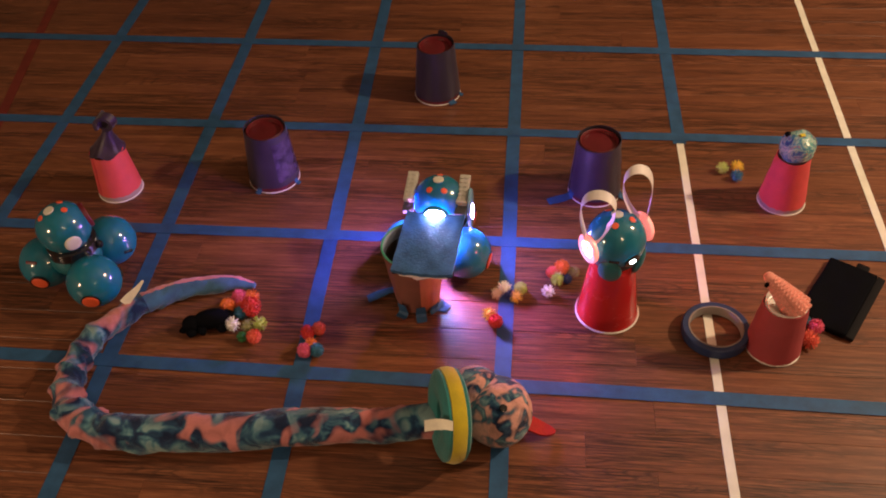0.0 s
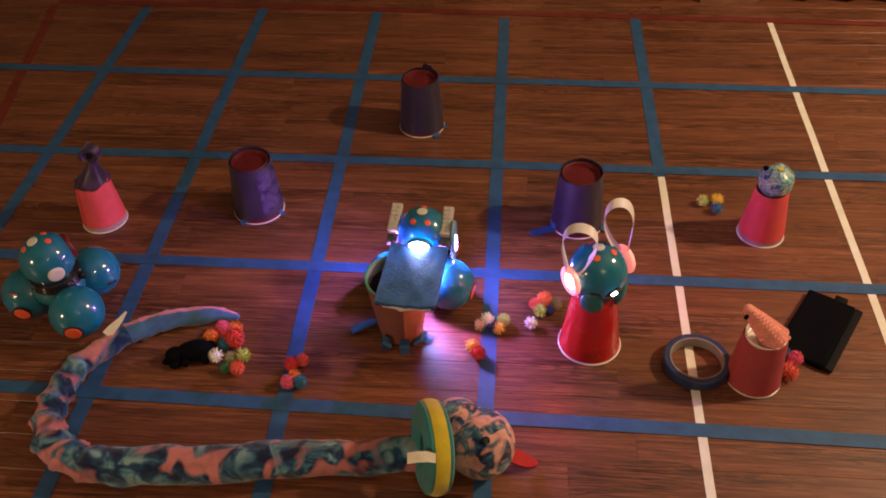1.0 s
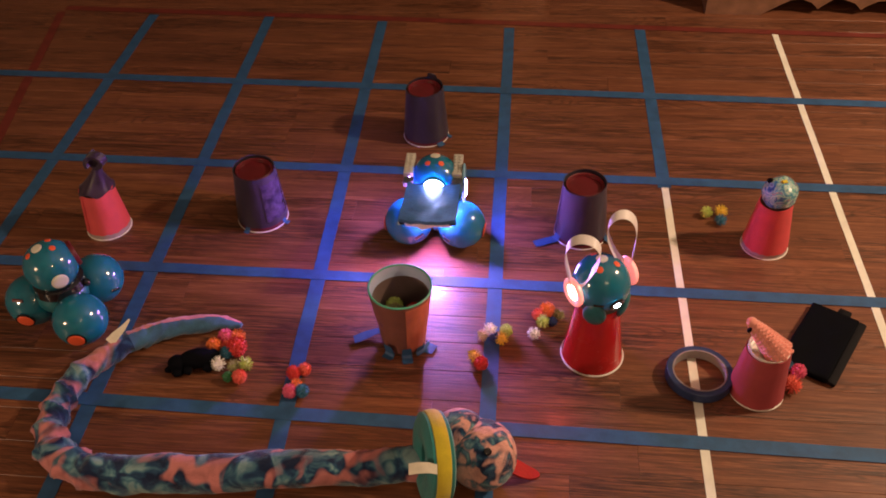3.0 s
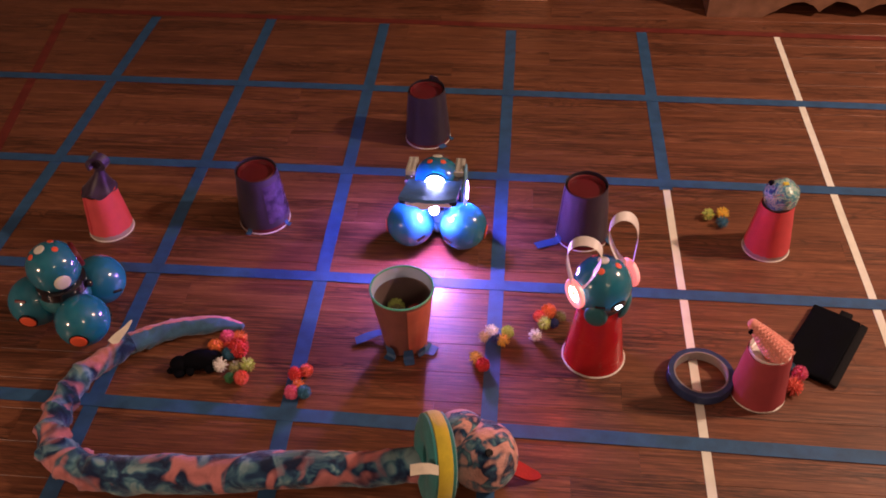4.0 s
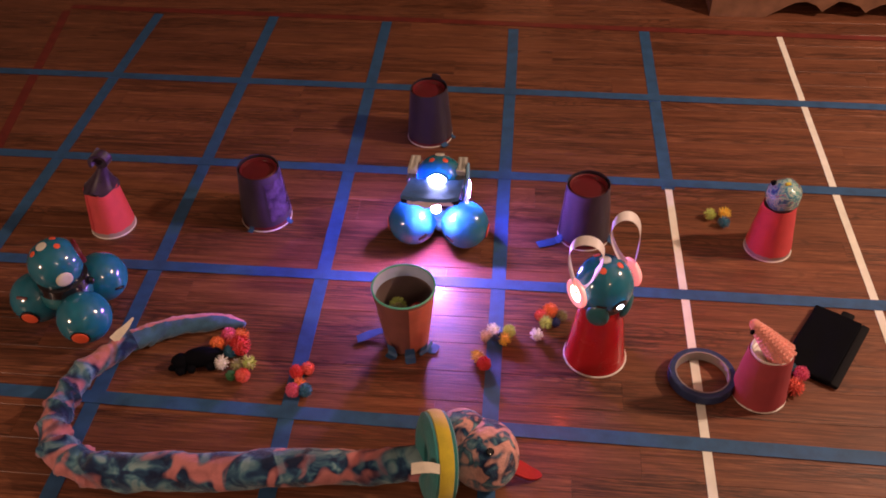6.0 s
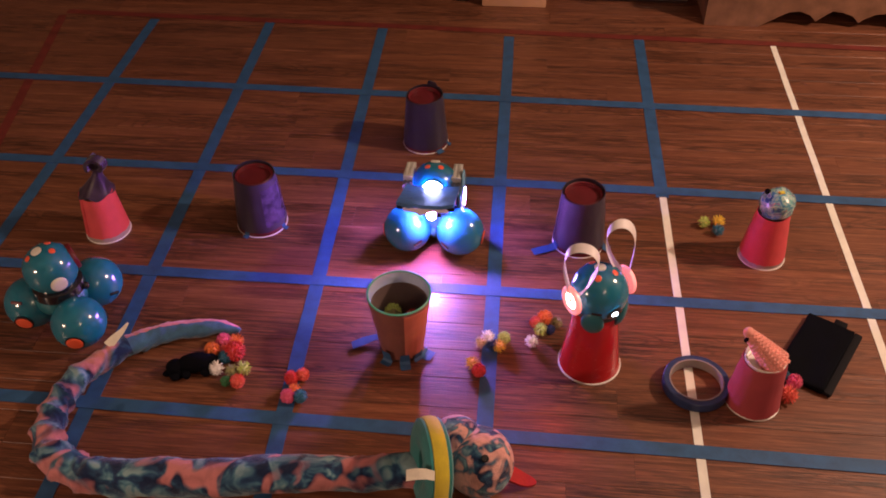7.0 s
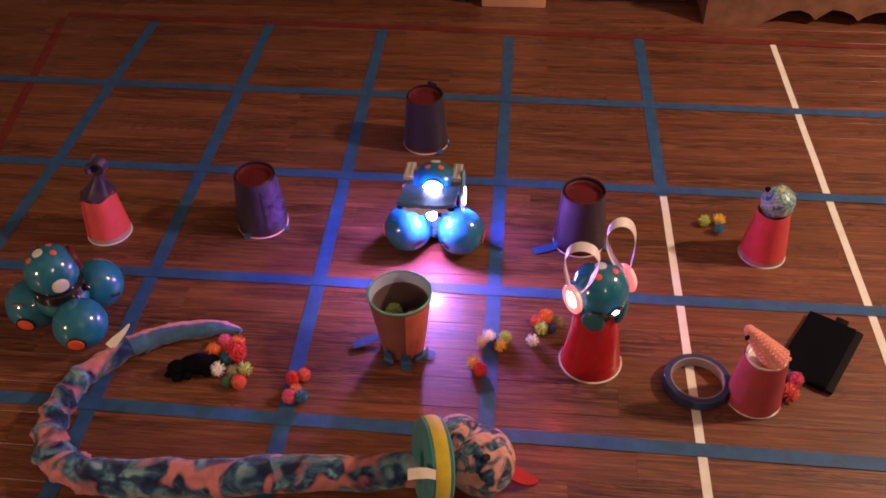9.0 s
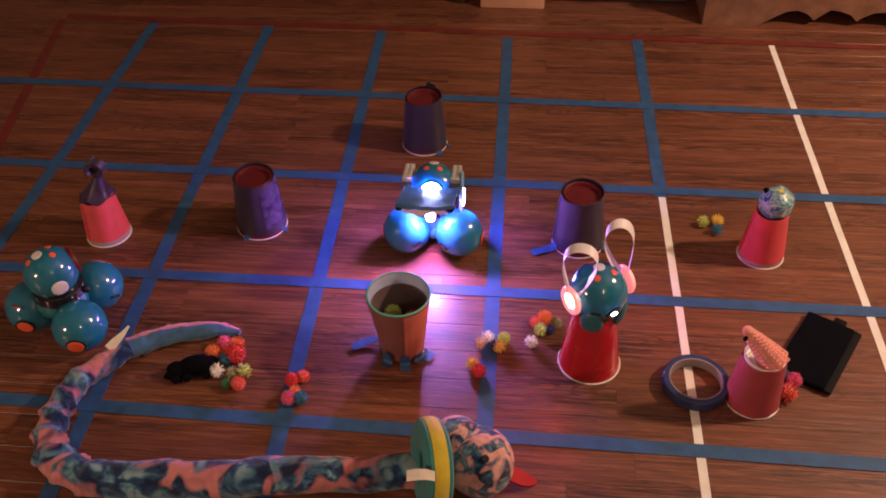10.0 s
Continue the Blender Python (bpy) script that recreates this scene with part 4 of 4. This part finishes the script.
def pompom(colour, x, y, z, r, seed, shaggy=0.0):
    """A core with tufts of yarn all over it; shaggy ones have long single strands."""
    rnd = random.Random(seed)
    verts, faces = [], []
    core = bmesh.new()
    bmesh.ops.create_icosphere(core, subdivisions=2, radius=r * (0.62 if shaggy else 0.80))
    core.verts.index_update()
    verts += [v.co * rnd.uniform(0.93, 1.07) for v in core.verts]
    faces += [[v.index for v in f.verts] for f in core.faces]
    core.free()
    n = 90 if shaggy else 210
    for i in range(n):
        zc = 1 - 2 * (i + 0.5) / n
        a = i * 2.39996 + rnd.uniform(-0.3, 0.3)
        d = Vector((math.sqrt(1 - zc * zc) * math.cos(a), math.sqrt(1 - zc * zc) * math.sin(a), zc))
        d = (d + Vector((rnd.gauss(0, 0.10), rnd.gauss(0, 0.10), rnd.gauss(0, 0.10)))).normalized()
        u = d.orthogonal().normalized()
        w = d.cross(u)
        s = r * (0.085 if shaggy else 0.12)
        base, tip = d * r * 0.55, d * r * rnd.uniform(0.90, 1.06) * (1 + shaggy * rnd.uniform(0, 1))
        k = len(verts)
        verts += [base + u * s, base - u * s * 0.5 + w * s * 0.87, base - u * s * 0.5 - w * s * 0.87, tip + u * s * 0.5, tip - u * s * 0.25 + w * s * 0.43, tip - u * s * 0.25 - w * s * 0.43]
        faces += [(k, k + 1, k + 4, k + 3), (k + 1, k + 2, k + 5, k + 4), (k + 2, k, k + 3, k + 5), (k + 3, k + 4, k + 5)]
    me = bpy.data.meshes.new("pompom")
    me.from_pydata(verts, [], faces)
    me.materials.append(POM_MATS[colour])
    ob = new("pompom", me)
    ob.matrix_basis = pose(x, y, z, rnd.uniform(0, 360), rnd.uniform(0, 90), 0)
    kind = "spiky" if shaggy else "fluffy"
    where = "inside the cup" if z > 0.03 else "on the oak floor"
    return tagged(ob, "small %s %s craft pompom lying %s" % (kind, colour, where), "pompom", "craft pompoms")


POMS = (
    # beside the black plush
    ("orange", -0.435, 0.124, 0.0125, 0), ("pink", -0.421, 0.143, 0.0130, 0), ("orange", -0.402, 0.146, 0.0115, 0.2), ("red", -0.397, 0.121, 0.0165, 0), ("coral", -0.417, 0.129, 0.0085, 0),
    ("blue", -0.411, 0.113, 0.0110, 0), ("white", -0.418, 0.089, 0.0115, 0.12), ("olive", -0.394, 0.087, 0.0100, 0.15), ("lime", -0.376, 0.092, 0.0115, 0.12), ("coral", -0.379, 0.066, 0.0115, 0), ("green", -0.398, 0.067, 0.0085, 0),
    # by the blue strip
    ("red", -0.299, 0.079, 0.0115, 0), ("coral", -0.284, 0.088, 0.0105, 0), ("orange", -0.290, 0.057, 0.0100, 0.15), ("pink", -0.297, 0.044, 0.0115, 0), ("blue", -0.279, 0.046, 0.0110, 0),
    # before the planter
    ("white", -0.008, 0.188, 0.0105, 0.28), ("cream", -0.019, 0.176, 0.0090, 0.3), ("lime", 0.017, 0.187, 0.0110, 0), ("yellow", 0.011, 0.171, 0.0100, 0.25), ("navy", 0.000, 0.173, 0.0085, 0.3), ("yellow", -0.029, 0.132, 0.0100, 0.32), ("red", -0.018, 0.117, 0.0115, 0),
    # beside the red cup
    ("coral", 0.066, 0.226, 0.0100, 0), ("orange", 0.081, 0.236, 0.0125, 0), ("lime", 0.074, 0.211, 0.0110, 0.1), ("olive", 0.100, 0.229, 0.0095, 0.1), ("navy", 0.090, 0.214, 0.0080, 0), ("white", 0.060, 0.184, 0.0105, 0.1),
    # by the narrow strip
    ("lime", 0.365, 0.499, 0.0110, 0.12), ("yellow", 0.391, 0.503, 0.0115, 0.12), ("blue", 0.387, 0.479, 0.0110, 0.1),
    # behind the orange cup
    ("blue", 0.438, 0.145, 0.0105, 0), ("pink", 0.452, 0.133, 0.0120, 0), ("coral", 0.438, 0.106, 0.0140, 0.15))
for k, (colour, x, y, r, shag) in enumerate(POMS):
    pompom(colour, x, y, r * 0.97, r, 100 + k, shag)
for k, (colour, dx, dy, z, r) in enumerate((("olive", -0.010, -0.004, 0.066, 0.0150), ("white", 0.018, -0.003, 0.067, 0.0120), ("lime", -0.014, 0.016, 0.060, 0.014), ("red", 0.016, 0.013, 0.052, 0.0145), ("blue", 0.0, 0.0, 0.018, 0.013))):
    pompom(colour, -0.142 + dx, 0.166 + dy, z, r, 300 + k)

# ---- furniture along the far wall, only its feet in view ----
cab = empty("carved_cabinet", pose(0.46, 1.272, 0), "carved brown wooden cabinet with a scalloped apron", "cabinet")
out = [(0, 0.0), (0.13, 0.0), (0.145, 0.010), (0.165, 0.022)]
for k in range(9):
    x0 = 0.17 + 0.10 * k
    out += [(x0, 0.026), (x0 + 0.025, 0.040 + 0.006 * (k % 2)), (x0 + 0.05, 0.043), (x0 + 0.075, 0.034), (x0 + 0.092, 0.018)]
out += [(1.10, 0.02), (1.12, 0.0), (1.25, 0.0), (1.25, 0.16), (0, 0.16)]
part("apron", prism(bmesh.new(), out, 0.030), CARVED, cab, "scalloped carved apron", smooth=False)
part("carcass", box(bmesh.new(), (1.25, 0.36, 0.62), pose(0.625, 0.215, 0.455), 0.006), CARVED, cab)
part("side_panel", box(bmesh.new(), (0.030, 0.34, 0.15), pose(0.015, 0.205, 0.075), 0.003), CARVED, cab)
part("side_panel", box(bmesh.new(), (0.030, 0.34, 0.15), pose(1.235, 0.205, 0.075), 0.003), CARVED, cab)
part("moulding", box(bmesh.new(), (1.27, 0.02, 0.022), pose(0.625, -0.004, 0.150), 0.006), CARVED, cab)

post = empty("wooden_pedestal", pose(-0.006, 1.335, 0), "light tan square wooden furniture foot", "furniture leg")
part("foot_block", box(bmesh.new(), (0.162, 0.10, 0.10), pose(0, 0.05, 0.050), 0.004), TAN_WOOD, post)
part("shaft", box(bmesh.new(), (0.130, 0.08, 0.55), pose(0, 0.05, 0.375), 0.004), TAN_WOOD, post)

chest = empty("dark_chest", pose(-0.60, 1.345, 0), "low dark brown wooden chest by the wall", "chest")
part("chest_body", box(bmesh.new(), (0.98, 0.40, 0.42), pose(0, 0.205, 0.245), 0.006), DARK_WOOD, chest)
for x in (-0.46, 0.46):
    for y in (0.035, 0.37):
        part("foot", lathe(bmesh.new(), [(0, 0), (0.022, 0), (0.028, 0.012), (0.020, 0.036), (0, 0.036)], 20, pose(x, y, 0)), DARK_WOOD, chest)

grate = empty("hearth_fender", pose(0.262, 1.385, 0), "low dark hearth fender with a metal edge strip", "hearth")
part("fender_body", box(bmesh.new(), (0.345, 0.16, 0.16), pose(0, 0.08, 0.080), 0.004), DARK_WOOD, grate)
part("edge_strip", box(bmesh.new(), (0.340, 0.006, 0.005), pose(0, -0.003, 0.012), 0.001), STEEL, grate, "thin metal edge strip")

# ---- oak boards, each its own piece; those out of view joined ----
W, GAP, THICK = 0.0572, 0.00022, 0.012


def board_mesh(length):
    me = bpy.data.meshes.new("oak_plank")
    bm = bmesh.new()
    x, y, c = length / 2 - GAP / 2, W / 2 - GAP / 2, 0.0004
    lo = [bm.verts.new((sx * x, sy * y, -THICK)) for sx, sy in ((-1, -1), (1, -1), (1, 1), (-1, 1))]
    mid = [bm.verts.new((sx * x, sy * y, -c)) for sx, sy in ((-1, -1), (1, -1), (1, 1), (-1, 1))]
    hi = [bm.verts.new((sx * (x - 0.00005), sy * (y - c), 0)) for sx, sy in ((-1, -1), (1, -1), (1, 1), (-1, 1))]
    for a, b in ((lo, mid), (mid, hi)):
        for k in range(4):
            bm.faces.new((a[k], a[(k + 1) % 4], b[(k + 1) % 4], b[k]))
    bm.faces.new(hi)
    bm.to_mesh(me)
    bm.free()
    me.materials.append(OAK)
    return me


LENGTHS = (0.55, 0.72, 0.90, 1.10, 1.30)
MESHES = {n: board_mesh(n) for n in LENGTHS}
rnd = random.Random(21)
spare = bmesh.new()
row, y = 0, -2.58
while y < 1.88:
    x = -2.66 + rnd.uniform(-0.5, 0.0)
    near = -0.72 < y < 1.75
    while x < 2.66:
        n = rnd.choice(LENGTHS)
        if near and x > -2.6 and x + n < 2.6 and x + n > -1.75 and x < 1.75:
            ob = new("oak_plank", MESHES[n])
            ob.parent = floor
            ob.matrix_parent_inverse = floor.matrix_basis.inverted()
            ob.location = (x + n / 2, y + W / 2, rnd.uniform(-0.00006, 0.0))
        else:
            x0, x1 = max(x, -2.68), min(x + n, 2.68)
            if x1 > x0 + 0.02:
                box(spare, (x1 - x0 - GAP, W - GAP, THICK), pose((x0 + x1) / 2, y + W / 2, -THICK / 2 - 0.0001))
        x += n
    y += W
    row += 1
ob = part("outer_planks", spare, OAK, floor, "oak strip boards along the room's edges", smooth=False)
ob.matrix_parent_inverse = floor.matrix_basis.inverted()
ob["kind"] = "stuff"


# ---- what moves ----
def motions():
    drive = ((0, -0.1136, 0.2370, -8.5), (1.3, -0.1136, 0.2385, -8.5), (1.4, -0.1145, 0.2700, -7.5), (1.5, -0.1110, 0.2985, -6.5), (1.6, -0.1125, 0.3320, -5.5), (1.7, -0.1105, 0.3630, -3.5),
             (1.8, -0.1110, 0.3960, -2.5), (1.9, -0.1115, 0.4030, -2), (2.1, -0.1110, 0.4035, -2), (10, -0.1115, 0.4035, -2))
    walk(runner, [(t, pose(x - 0.0035, y, 0, 0, 0, a)) for t, x, y, a in drive])
    nod = ((0, 11, 5), (0.2, 11, 5), (0.3, 8, 5), (0.4, -1, 4), (0.5, -11, 4), (0.6, -11, 4), (0.7, -4, 4), (0.9, 9, 5), (1.0, 11, 5), (1.3, 11, 5), (1.45, 9, 4), (1.7, 5, 3), (2.0, 4, 3), (2.8, 4, 3), (3.4, -11, 2), (3.8, -12, 2), (10, -12, 2))
    walk(runner_head, [(t, pose(-0.002, 0.036, 0.1125, a, 0, b)) for t, a, b in nod])


motions()
